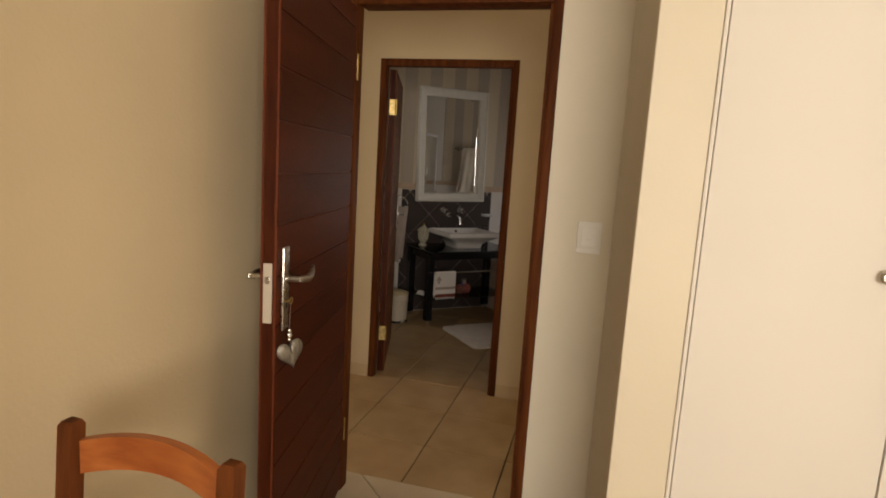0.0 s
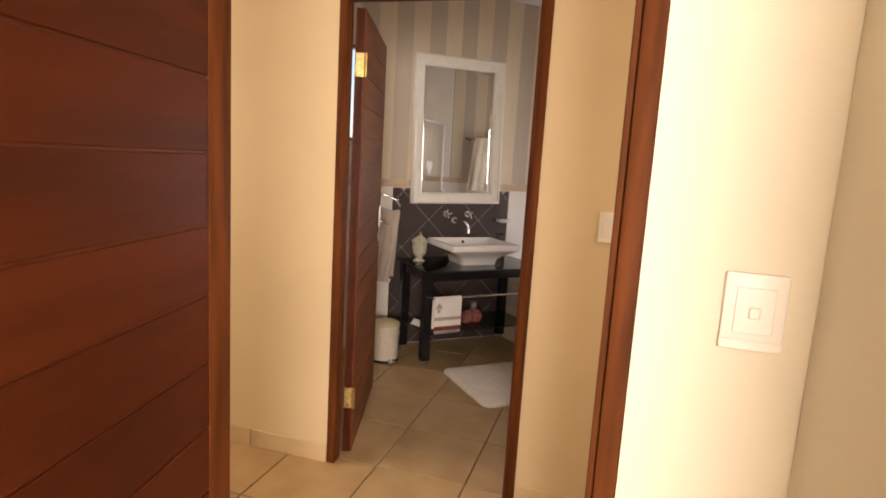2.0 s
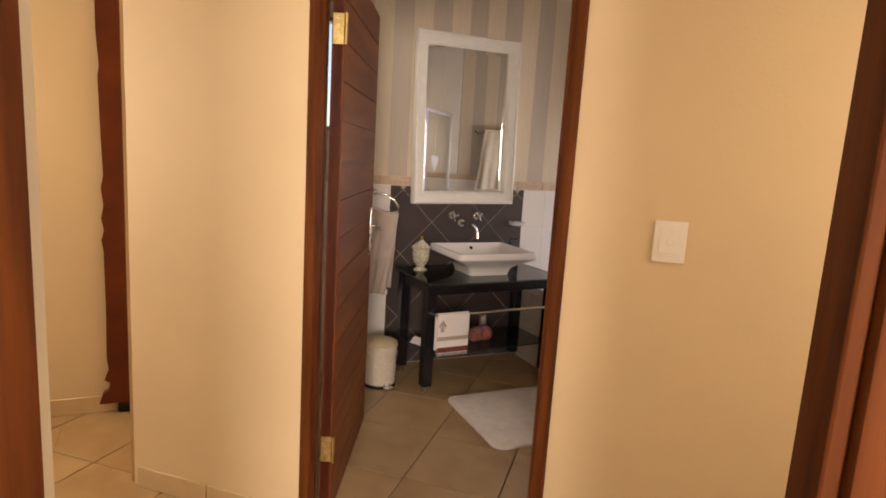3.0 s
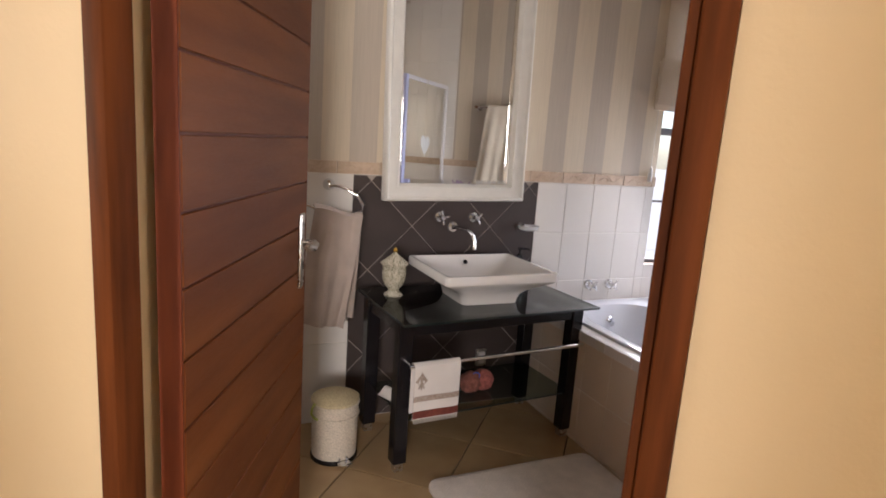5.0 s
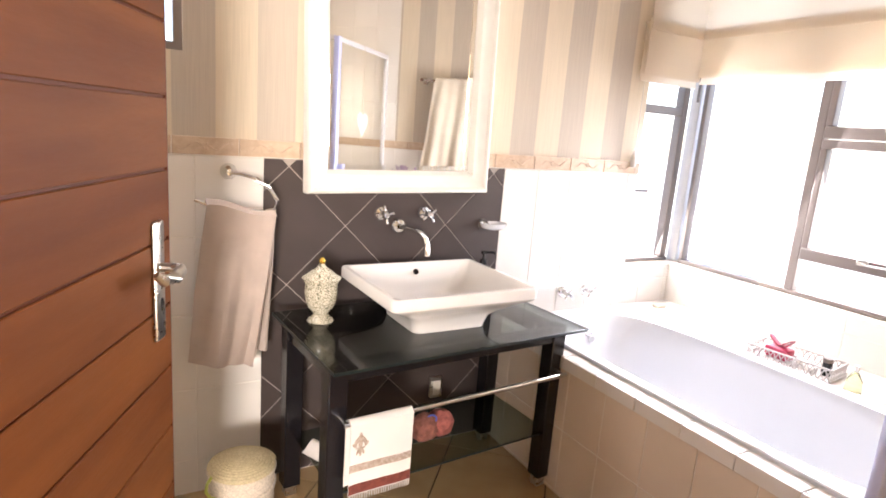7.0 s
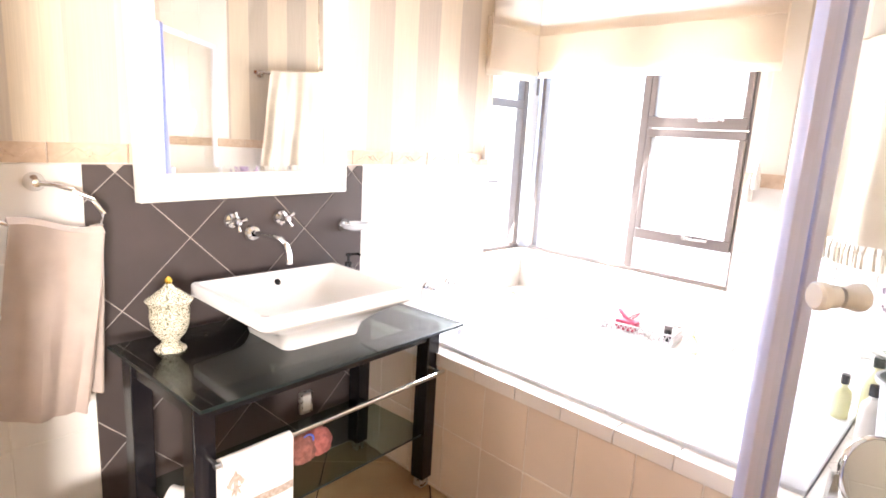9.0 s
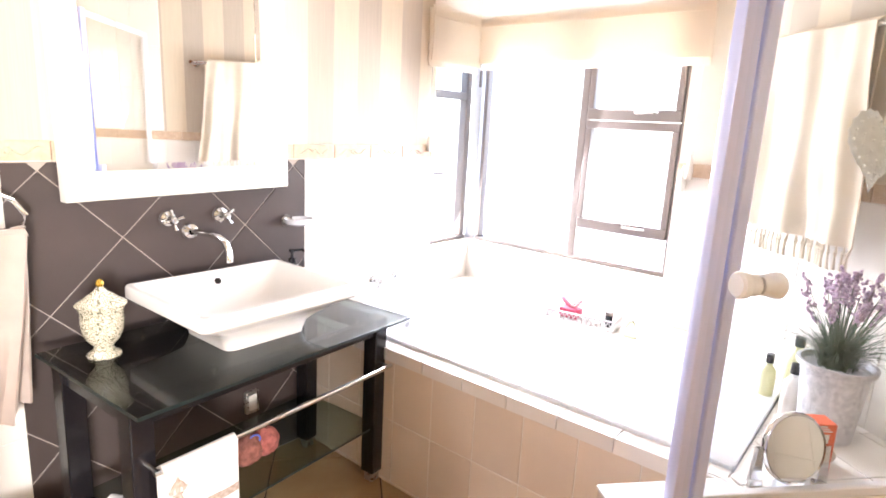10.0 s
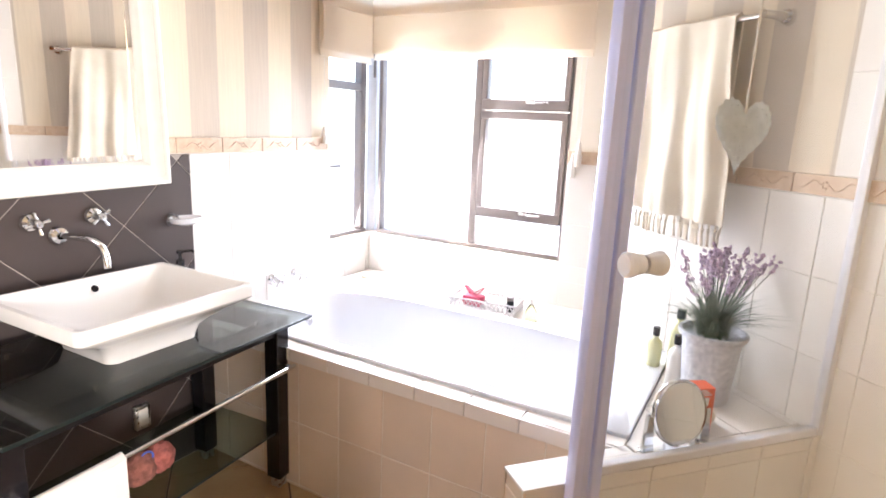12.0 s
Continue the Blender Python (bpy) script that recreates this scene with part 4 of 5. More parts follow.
for dx, dz, w_, h_, a in ((0, 0.004, 0.007, 0.03, 0), (-0.013, 0.004, 0.006, 0.018, 28), (0.013, 0.004, 0.006, 0.018, -28), (-0.019, -0.006, 0.005, 0.009, -40), (0.019, -0.006, 0.005, 0.009, 40), (0, -0.017, 0.017, 0.003, 0), (-0.008, -0.028, 0.004, 0.011, 25), (0.008, -0.028, 0.004, 0.011, -25), (0, -0.03, 0.004, 0.014, 0)):
    bmesh.ops.create_uvsphere(bm, u_segments=10, v_segments=6, radius=1, matrix=pose(2.668 + dx, 4.3875, 0.43 + dz, 0, a, 0) @ Matrix.Diagonal((w_, 0.0022, h_, 1)))
part("emblem", bm, BAND, ht, "brown embroidered lily emblem")

# sponge puffs and a folded paper on the glass shelf
for k, (x, y, col) in enumerate(((3.015, 4.59, (0.25, 0.09, 0.065)), (3.085, 4.6, (0.34, 0.1, 0.08)))):
    t = thing("sponge_puff", ("dusty brown" if k == 0 else "faded red-pink") + " net sponge puff on the glass shelf", "sponge", pose(x, y, 0.2295), "sponges")
    bm = bmesh.new()
    bmesh.ops.create_icosphere(bm, subdivisions=4, radius=0.05, matrix=Matrix.Translation((0, 0, 0.045)))
    for v in bm.verts:
        d = (v.co - Vector((0, 0, 0.045)))
        q = 1 + 0.10 * noise.noise(v.co * 45 + Vector((k * 7, 0, 0))) + 0.07 * math.sin(v.co.x * 160 + 30 * noise.noise(v.co * 20)) * 0.6
        v.co = Vector((0, 0, 0.045)) + d * q
        v.co.z = max(0.0, v.co.z)
    part("puff", bm, material("net_sponge", col, 0.95, vary=0.35, scale=60, bump=0.002, bump_scale=150), t)
    if k:
        part("cord", add_tube(bmesh.new(), [(-0.05 + 0.018 * math.cos(a), -0.028 + 0.006 * math.sin(a), 0.082 + 0.012 * math.sin(a)) for a in np.linspace(0, 2 * math.pi, 17)], 0.003, 6), material("blue_cord", (0.08, 0.12, 0.5), 0.7), t, "blue hanging cord")
t = thing("folded_paper", "folded white paper lying on the glass shelf", "paper", pose(2.665, 4.60, 0.2295, 0, 0, 25))
part("sheet", add_grid(bmesh.new(), lambda u, v: Vector((-0.045 + 0.09 * u, -0.08 + 0.16 * v, 0.004 + 0.03 * math.sin(math.pi * u) ** 2)), 10, 2, 0.002), HANDTOWEL, t)
t = thing("wall_plate", "small steel plate on the dark tiles under the basin", "wall plate", pose(3.225, 4.906, 0.26, 90, 0, 0))
part("plate", box((-0.028, -0.045, 0), (0.028, 0.045, 0.02), 0.003), STEEL, t)
part("recess", box((-0.018, -0.032, 0.02), (0.018, 0.032, 0.0215), 0.001), PLASTIC, t, "pale inset")

# pedal bin
bn = thing("pedal_bin", "white woven pedal bin with a straw lid", "bin", pose(2.39, 4.61, 0))
WICKER = material("white_wicker", (0.6, 0.52, 0.42), 0.75, vary=0.25, scale=170, bump=0.0006, bump_scale=200)
STRAW = material("straw", (0.52, 0.43, 0.26), 0.8, vary=0.2, scale=150, bump=0.0008, bump_scale=200)
bm = bmesh.new()
nr, na = 44, 120
rows = []
for j in range(nr + 1):
    z = 0.018 + 0.232 * j / nr
    rows.append([bm.verts.new(((0.094 + 0.004 * j / nr + 0.0022 * math.sin(j * math.pi * 0.5) * math.sin(i * 2 * math.pi / 6) ) * math.cos(2 * math.pi * i / na), (0.094 + 0.004 * j / nr + 0.0022 * math.sin(j * math.pi * 0.5) * math.sin(i * 2 * math.pi / 6)) * math.sin(2 * math.pi * i / na), z)) for i in range(na)])
for a, b in zip(rows, rows[1:]):
    for i in range(na):
        bm.faces.new([a[i], a[(i + 1) % na], b[(i + 1) % na], b[i]])
part("shell", bm, WICKER, bn)
bm = bmesh.new()
add_lathe(bm, [(0.0, 0), (0.1, 0.0), (0.101, 0.004), (0.099, 0.018), (0.0, 0.018)], 36)
part("base", bm, BLACKWOOD, bn, "black plastic base")
for z in (0.2, 0.252):
    bm = bmesh.new()
    add_tube(bm, [(0.1 * math.cos(a), 0.1 * math.sin(a), z) for a in np.linspace(0, 2 * math.pi, 41)], 0.004, 8)
    part("rim_cord", bm, WICKER, bn)
bm = bmesh.new()
pts = []
for i in range(360):
    f = i / 359
    r = 0.1 * (1 - f) + 0.002
    a = f * 2 * math.pi * 12
    pts.append((r * math.cos(a), r * math.sin(a), 0.262 + 0.02 * math.sin(math.pi / 2 * (1 - (r / 0.1) ** 2))))
add_tube(bm, pts, 0.0048, 6)
add_lathe(bm, [(0.0, 0.256), (0.1, 0.256), (0.099, 0.262), (0.06, 0.273), (0.0, 0.28)], 36)
part("lid", bm, STRAW, bn, "coiled straw lid")
bm = bmesh.new()
add_box(bm, (-0.028, -0.135, 0.012), (0.028, -0.1, 0.02), 0.003)
add_box(bm, (-0.02, -0.102, 0.012), (-0.012, -0.09, 0.035))
add_box(bm, (0.012, -0.102, 0.012), (0.02, -0.09, 0.035))
bmesh.ops.rotate(bm, verts=bm.verts, cent=(0, 0, 0), matrix=Matrix.Rotation(radians(10), 3, "Z"))
part("pedal", bm, CHROME, bn, "chrome and black foot pedal")

bm = bmesh.new()
add_tube(bm, [(-0.09, -0.03, 0.262), (-0.108, -0.05, 0.25), (-0.112, -0.055, 0.228), (-0.1, -0.058, 0.208), (-0.085, -0.06, 0.2)], 0.005, 8)
part("loop", bm, material("lime_cord", (0.42, 0.46, 0.1), 0.8, vary=0.15, scale=60), bn, "lime green cord loop")

# bath mat
mt = thing("bath_mat", "thick white tufted bath mat on the floor tiles", "bath mat")
bm = bmesh.new()
R = [rrect(bm, 2.69 + i, 3.485 - i, 3.66 + i, 4.29 - i, z, max(0.03, 0.06 - i), 7) for i, z in ((0.0, 0.0), (0.0, 0.012), (0.006, 0.0165))]
part("backing", loft(bm, R[:3], True, True), MATCLOTH, mt)


def mat_top(u, v):
    x, y = 2.698 + 0.779 * u, 3.668 + 0.614 * v
    e = min(u, 1 - u, v * 0.8, (1 - v) * 0.8) * 0.78
    cx_, cy_ = max(0, 0.05 - min(u, 1 - u) * 0.779), max(0, 0.05 - min(v, 1 - v) * 0.614)
    q = math.hypot(cx_, cy_)
    if cx_ and cy_ and q > 0.05:
        x += (cx_ - cx_ * 0.05 / q) * (1 if u < 0.5 else -1)
        y += (cy_ - cy_ * 0.05 / q) * (1 if v < 0.5 else -1)
    z = 0.0165 + min(1, e / 0.02) * 0.006 + 0.0022 * math.sin(x * 300) * math.sin(y * 300) + 0.003 * noise.noise(Vector((x, y, 0)) * 14)
    return Vector((x, y, z))


part("tufted_top", add_grid(bmesh.new(), mat_top, 130, 104), MATCLOTH, mt)

# ---- windows ----
AL = []


def bar(bm, lo, hi):
    add_box(bm, lo, hi, 0.004)


wn1 = thing("window_east", "bronze aluminium window over the bath, hopper panes at one side", "window")
wn1["kind"] = "structure"
gx = 4.64
bm = bmesh.new()
bar(bm, (gx, WIN_Y0 + 0.001, SILL + 0.001), (gx + 0.05, YM - 0.0, SILL + 0.022))
bar(bm, (gx, WIN_Y0 + 0.001, WTOP - 0.04), (gx + 0.05, YM - 0.0, WTOP - 0.001))
bar(bm, (gx, WIN_Y0 + 0.001, SILL + 0.022), (gx + 0.05, WIN_Y0 + 0.03, WTOP - 0.04))
bar(bm, (gx, 4.885, SILL + 0.022), (gx + 0.05, 4.908, WTOP - 0.04))
bar(bm, (gx, 4.305, SILL + 0.022), (gx + 0.05, 4.345, WTOP - 0.04))
part("window_frame", bm, ALU, wn1)
for z0, z1 in ((0.9, 1.37), (1.411, 2.05)):
    bm = bmesh.new()
    for lo, hi in (((gx - 0.012, 3.872, z0), (gx + 0.035, 4.3, z0 + 0.05)), ((gx - 0.012, 3.872, z1), (gx + 0.035, 4.3, z1 + 0.038)), ((gx - 0.012, 3.872, z0 + 0.05), (gx + 0.035, 3.9, z1)), ((gx - 0.012, 4.272, z0 + 0.05), (gx + 0.035, 4.3, z1))):
        bar(bm, lo, hi)
    sash = part("sash", bm, ALU, wn1)
    part("pane", box((gx + 0.01, 3.901, z0 + 0.051), (gx + 0.014, 4.271, z1 - 0.001)), WINDOWGLASS, sash, "clear glass")
    bm = bmesh.new()
    add_box(bm, (gx - 0.03, 4.03, z0 + 0.03), (gx - 0.013, 4.07, z0 + 0.055), 0.003)
    add_tube(bm, [(gx - 0.028, 4.06, z0 + 0.04), (gx - 0.036, 4.02, z0 + 0.035), (gx - 0.036, 3.96, z0 + 0.038)], 0.004, 8)
    part("catch", bm, STEEL, sash, "grey metal catch")
part("pane", box((gx + 0.02, 3.871, SILL + 0.023), (gx + 0.024, 4.304, 0.899)), WINDOWGLASS, wn1, "clear glass")
part("pane", box((gx + 0.02, 4.346, SILL + 0.023), (gx + 0.024, 4.884, WTOP - 0.041)), WINDOWGLASS, wn1, "clear glass")

wn2 = thing("window_north", "bronze aluminium corner window beside the bath", "window")
wn2["kind"] = "structure"
gy = 4.97
bm = bmesh.new()
bar(bm, (WX0 + 0.001, gy, SILL + 0.001), (4.63, gy + 0.05, SILL + 0.022))
bar(bm, (WX0 + 0.001, gy, WTOP - 0.04), (4.63, gy + 0.05, WTOP - 0.001))
bar(bm, (WX0 + 0.001, gy, SILL + 0.022), (WX0 + 0.03, gy + 0.05, WTOP - 0.04))
bar(bm, (4.575, gy, SILL + 0.022), (4.618, gy + 0.05, WTOP - 0.04))
bar(bm, (WX0 + 0.03, gy, 1.485), (4.575, gy + 0.05, 1.525))
part("window_frame", bm, ALU, wn2)
for z0, z1 in ((SILL + 0.023, 1.484), (1.526, WTOP - 0.041)):
    part("pane", box((WX0 + 0.031, gy + 0.02, z0), (4.574, gy + 0.024, z1)), WINDOWGLASS, wn2, "clear glass")
part("glazing_bar", box((WX0 + 0.031, gy + 0.015, 1.095), (4.43, gy + 0.03, 1.108)), ALU, wn2)
# White upright stands in for the bright gap between the two corner frames.
part("corner_post", box((4.66, 4.94, SILL + 0.001), (4.715, 5.0, WTOP - 0.001), 0.003), material("white_gap_fill", (0.7, 0.7, 0.7), 0.5), wn2, "white upright filling the bright gap at the window corner")

wn3 = thing("window_high", "small dark-framed window high in the striped wall", "window")
wn3["kind"] = "structure"
part("window_frame", add_moulding(bmesh.new(), (SX1 - SX0) / 2 - 0.0005, (SZ1 - SZ0) / 2 - 0.0005, [(0, 0), (0, 0.05), (0.025, 0.05), (0.025, 0)]), ALU, wn3, m=pose((SX0 + SX1) / 2, 4.985, (SZ0 + SZ1) / 2, 90, 0, 0))
part("pane", box((SX0 + 0.025, 4.955, SZ0 + 0.025), (SX1 - 0.025, 4.959, SZ1 - 0.025)), WINDOWGLASS, wn3, "clear glass")

bw = thing("window_bedroom", "wide bronze aluminium bedroom window", "window", DM.copy())
bw["kind"] = "structure"
part("window_frame", add_moulding(bmesh.new(), 0.9995, 0.5995, [(0, 0), (0, 0.05), (0.04, 0.05), (0.04, 0)]), ALU, bw, m=pose(0.7, -1.62, 1.5, 90, 0, 0))
part("mullion", box((0.68, -1.67, 0.94), (0.72, -1.63, 2.06)), ALU, bw)


# ---- blinds ----
def roman_blind(name, label, m, width, ztop, z_fold, z_bot):
    """A folded cloth blind: a flat upper part over two layered folds. Local x across, y out of the wall, z up."""
    t = thing(name, label, "blind", m)
    def sheet(y, za, zb, bulge, w0=0.0):
        return lambda u, v: Vector((w0 + (width - 2 * w0) * u, y + bulge * math.sin(math.pi * v) + 0.002 * math.sin(9 * u + v * 3), zb + (za - zb) * v))
    part("upper_cloth", add_grid(bmesh.new(), sheet(0.03, ztop, z_fold - 0.03, -0.006), 14, 10, 0.003), BLINDCLOTH, t)
    part("lower_fold", add_grid(bmesh.new(), sheet(0.016, z_fold + 0.02, z_bot + 0.03, 0.01), 14, 10, 0.003), BLINDCLOTH, t)
    part("hem_fold", add_grid(bmesh.new(), sheet(0.006, z_bot + 0.075, z_bot, -0.008), 14, 6, 0.003), BLINDCLOTH, t)
    part("back_fold", add_grid(bmesh.new(), sheet(-0.008, z_fold + 0.01, z_bot + 0.055, 0.006, 0.004), 14, 6, 0.003), BLINDCLOTH, t)
    part("head_box", box((0.0, -0.02, ztop - 0.03), (width, 0.028, ztop + 0.02), 0.003), WHITEPAINT, t)
    return t


roman_blind("roman_blind", "cream cloth roman blind half raised over the bath window", pose(4.535, 3.755, 0, 0, 0, 90), 1.105, 2.35, 1.86, 1.63)
roman_blind("roman_blind", "narrow cream cloth roman blind at the corner window", pose(4.53, 4.885, 0, 0, 0, 180), 0.375, 2.35, 1.86, 1.61)
# Added dark upright; it draws the dark gap where the blinds meet.
cs = thing("blind_gap_dark", "thin dark upright added for the dark gap between the two blinds", "trim")
cs["kind"] = "structure"
part("strip", box((4.548, 4.866, 1.55), (4.56, 4.878, 2.33), 0.002), ALU, cs)
cd = thing("blind_cord", "white blind cords with plastic weights", "cord")
for y in (3.79, 3.812):
    part("cord", cyl((4.565, y, 1.29), (4.565, y, 2.3), 0.0018, n=6), PLASTIC, cd)
for y, z in ((3.79, 1.22), (3.812, 1.17)):
    bm = bmesh.new()
    add_lathe(bm, [(0.0, -0.04), (0.014, -0.038), (0.016, 0.0), (0.01, 0.035), (0.004, 0.07), (0.0, 0.072)], 14, (4.565, y, z))
    part("weight", bm, PLASTIC, cd, "plastic cord weight")
cd2 = thing("blind_cord", "white blind cord beside the corner window", "cord")
part("cord", cyl((4.2, 4.895, 1.26), (4.2, 4.895, 2.3), 0.0018, n=6), PLASTIC, cd2)
bm = bmesh.new()
add_lathe(bm, [(0.0, -0.04), (0.012, -0.038), (0.014, 0.0), (0.009, 0.03), (0.0, 0.05)], 14, (4.2, 4.895, 1.26))
part("weight", bm, PLASTIC, cd2, "plastic cord weight")

# ---- shower screen ----
ss = thing("shower_screen", "shower screen with white aluminium frame, posts tinted lilac for glare, and clear glass", "shower screen", DM.copy())
ST = 1.85
part("fixed_post", box((0.306, 4.685, DZ + 0.001), (0.345, 4.722, ST), 0.006, 2), GLAREALU, ss)
part("bottom_rail", box((0.346, 4.69, DZ + 0.001), (1.062, 4.715, DZ + 0.025), 0.003), WHITEALU, ss)
part("top_rail", box((0.346, 4.69, ST - 0.028), (1.062, 4.715, ST), 0.003), WHITEALU, ss)
part("wall_profile", box((1.063, 4.688, DZ + 0.001), (1.0845, 4.717, ST), 0.003), WHITEALU, ss)
part("fixed_pane", box((0.346, 4.70, DZ + 0.026), (1.062, 4.705, ST - 0.029)), CLEAR, ss, "clear glass")
door = part("shower_door", box((0.262, 4.645, 0.06), (0.30, 4.684, ST), 0.006, 2), GLAREALU, ss, "shower door stile of white aluminium, tinted lilac for glare")
part("top_rail", box((0.27, 3.815, ST - 0.028), (0.295, 4.644, ST), 0.003), WHITEALU, door)
part("bottom_rail", box((0.27, 3.815, 0.06), (0.295, 4.644, 0.09), 0.003), WHITEALU, door)
part("door_pane", box((0.28, 3.816, 0.091), (0.285, 4.644, ST - 0.029)), CLEAR, door, "clear glass")
part("hinge_profile", box((0.265, 3.791, 0.05), (0.30, 3.814, ST), 0.003), WHITEALU, ss)
part("lower_post", box((0.306, 4.645, 0.0), (0.335, 4.684, ST - 0.001), 0.004), GLAREALU, ss)
bm = bmesh.new()
KN = [(0.0, 0.0), (0.017, 0.0), (0.019, 0.003), (0.019, 0.016), (0.022, 0.02), (0.024, 0.026), (0.024, 0.036), (0.02, 0.041), (0.0, 0.042)]
add_lathe(bm, KN, 28)
part("knob", bm, KNOBWHITE, ss, "round white door knob", m=pose(0.2795, 4.53, 1.10, 0, -90, 0))
bm = bmesh.new()
add_lathe(bm, KN, 28)
part("knob", bm, KNOBWHITE, ss, "round white door knob", m=pose(0.2855, 4.53, 1.10, 0, 90, 0))

# ---- throw on its rail, and the hanging heart ----
rl = thing("wall_towel_rail", "chrome towel rail on the striped wall", "towel rail", DM.copy())
part("bar", cyl((1.0, 5.01, 1.68), (1.0, 5.62, 1.68), 0.009, n=16), CHROME, rl)
for n_ in (5.015, 5.615):
    bm = bmesh.new()
    add_cyl(bm, (1.084, n_, 1.68), (1.07, n_, 1.68), 0.024, 0.02, n=24)
    add_cyl(bm, (1.07, n_, 1.68), (0.985, n_, 1.68), 0.013, 0.012, n=20)
    part("bracket", bm, CHROME, rl)
th = thing("throw", "cream fringed cotton throw hanging over the chrome rail", "throw", DM.copy())


def throw_front(u, v):
    n_ = 5.575 - 0.46 * u - 0.075 * v * u
    return Vector((0.985 - 0.018 * (fold(u, 16, 0.5)) * (0.25 + v) - 0.01 * v + 0.006 * math.sin(9 * u + 8 * v), n_, 1.69 - 0.625 * v))


part("front_fall", add_grid(bmesh.new(), throw_front, 48, 30, 0.004), THROW, th)
part("top_fold", add_grid(bmesh.new(), lambda u, v: (lambda p: Vector((p.x + 0.032 * v, p.y, 1.69 + 0.011 * math.sin(math.pi * v))))(throw_front(u, 0)), 48, 5, 0.004), THROW, th)
part("back_fall", add_grid(bmesh.new(), lambda u, v: Vector((1.022 + 0.006 * fold(u, 14, 2), 5.575 - 0.46 * u, 1.69 - 0.5 * v)), 40, 12, 0.004), THROW, th)
bm = bmesh.new()
TN = 30
for i in range(TN):
    p = throw_front((i + 0.5) / TN, 1.0)
    j = random.uniform(-0.006, 0.006)
    add_tube(bm, [p, p + Vector((0, j * 0.5, -0.012)), p + Vector((-0.002, j, -0.02)), p + Vector((-0.002, j, -0.028)), p + Vector((0, j * 1.5, -0.07))], [0.003, 0.0035, 0.007, 0.004, 0.006], 7)
tagged(part("fringe", bm, THROW, th, "knotted cream tassels"), kind="stuff")
hh = thing("hanging_heart", "white lacework tin heart hanging on the shower glass", "ornament", DM.copy())
LACE = material("white_tin", (0.7, 0.72, 0.72), 0.5, vary=0.12, scale=70, bump=0.0012, bump_scale=90)
HM = pose(0.668, 4.724, 1.337, 90, 3, 0)
tin = part("heart", add_puffed_heart(bmesh.new(), 0.16, 0.164, 0.007, HM, 60, 0.06), LACE, hh)
bm = bmesh.new()
for f, k_, rad in ((0.86, 30, 0.0034), (0.62, 18, 0.0026), (0.34, 10, 0.003)):
    for x, y in heart_outline(0.16 * f, 0.164 * f, k_):
        for sg in (1, -1):
            bmesh.ops.create_icosphere(bm, subdivisions=1, radius=rad, matrix=HM @ Matrix.Translation((x, y, sg * 0.007 * (1 - f * f) ** 0.5)))
tagged(part("embossing", bm, LACE, tin, "raised beads of the lacework"), kind="stuff")
bm = bmesh.new()
add_tube(bm, [(0.67, 4.722, 1.39), (0.67, 4.722, 1.6), (0.67, 4.721, ST - 0.005), (0.67, 4.712, ST + 0.004), (0.67, 4.695, ST + 0.004), (0.67, 4.686, ST - 0.02)], 0.0026, 6)
part("cord", bm, THROW, hh, "twisted cream cord")

# ---- things on the ledge ----
LAV = [material("lavender_flower", (0.44, 0.32, 0.43), 0.9, vary=0.3, scale=120), material("grey_green_leaf", (0.08, 0.12, 0.07), 0.7, vary=0.35, scale=90)]
POTM = material("whitewashed_pot", (0.7, 0.69, 0.7), 0.8, vary=0.0, second=(0.46, 0.46, 0.49), scale=75, bump=0.004, bump_scale=28)
PP = Vector((3.955, 3.14, DZ))
pt = thing("lavender_pot", "potted lavender in a rough whitewashed pot", "potted plant", Matrix.Translation(PP))
bm = bmesh.new()
add_lathe(bm, [(0.0, 0), (0.066, 0.0), (0.069, 0.006), (0.073, 0.06), (0.08, 0.14), (0.084, 0.19), (0.087, 0.2), (0.096, 0.205), (0.099, 0.214), (0.098, 0.221), (0.089, 0.221), (0.083, 0.205), (0.0, 0.205)], 40)
part("pot", bm, POTM, pt)
leaves, blooms = bmesh.new(), bmesh.new()
rng = random.Random(4)
for i in range(480):
    a, lean = rng.uniform(0, 2 * math.pi), rng.uniform(0.05, 1.25)
    L = rng.uniform(0.08, 0.19)
    d = Vector((math.cos(a), math.sin(a), 0))
    p0 = Vector((0, 0, 0.205)) + d * rng.uniform(0, 0.05)
    side = Vector((-d.y, d.x, 0)) * rng.uniform(0.0009, 0.0017)
    pts = [p0 + d * (L * lean * f * f * 1.0) + Vector((0, 0, L * (f - 0.5 * lean * f * f))) for f in (0, 0.35, 0.7, 1)]
    vs = [[leaves.verts.new(p - side * w_), leaves.verts.new(p + side * w_)] for p, w_ in zip(pts, (1, 1.2, 0.9, 0.1))]
    for q, r in zip(vs, vs[1:]):
        leaves.faces.new([q[0], q[1], r[1], r[0]])
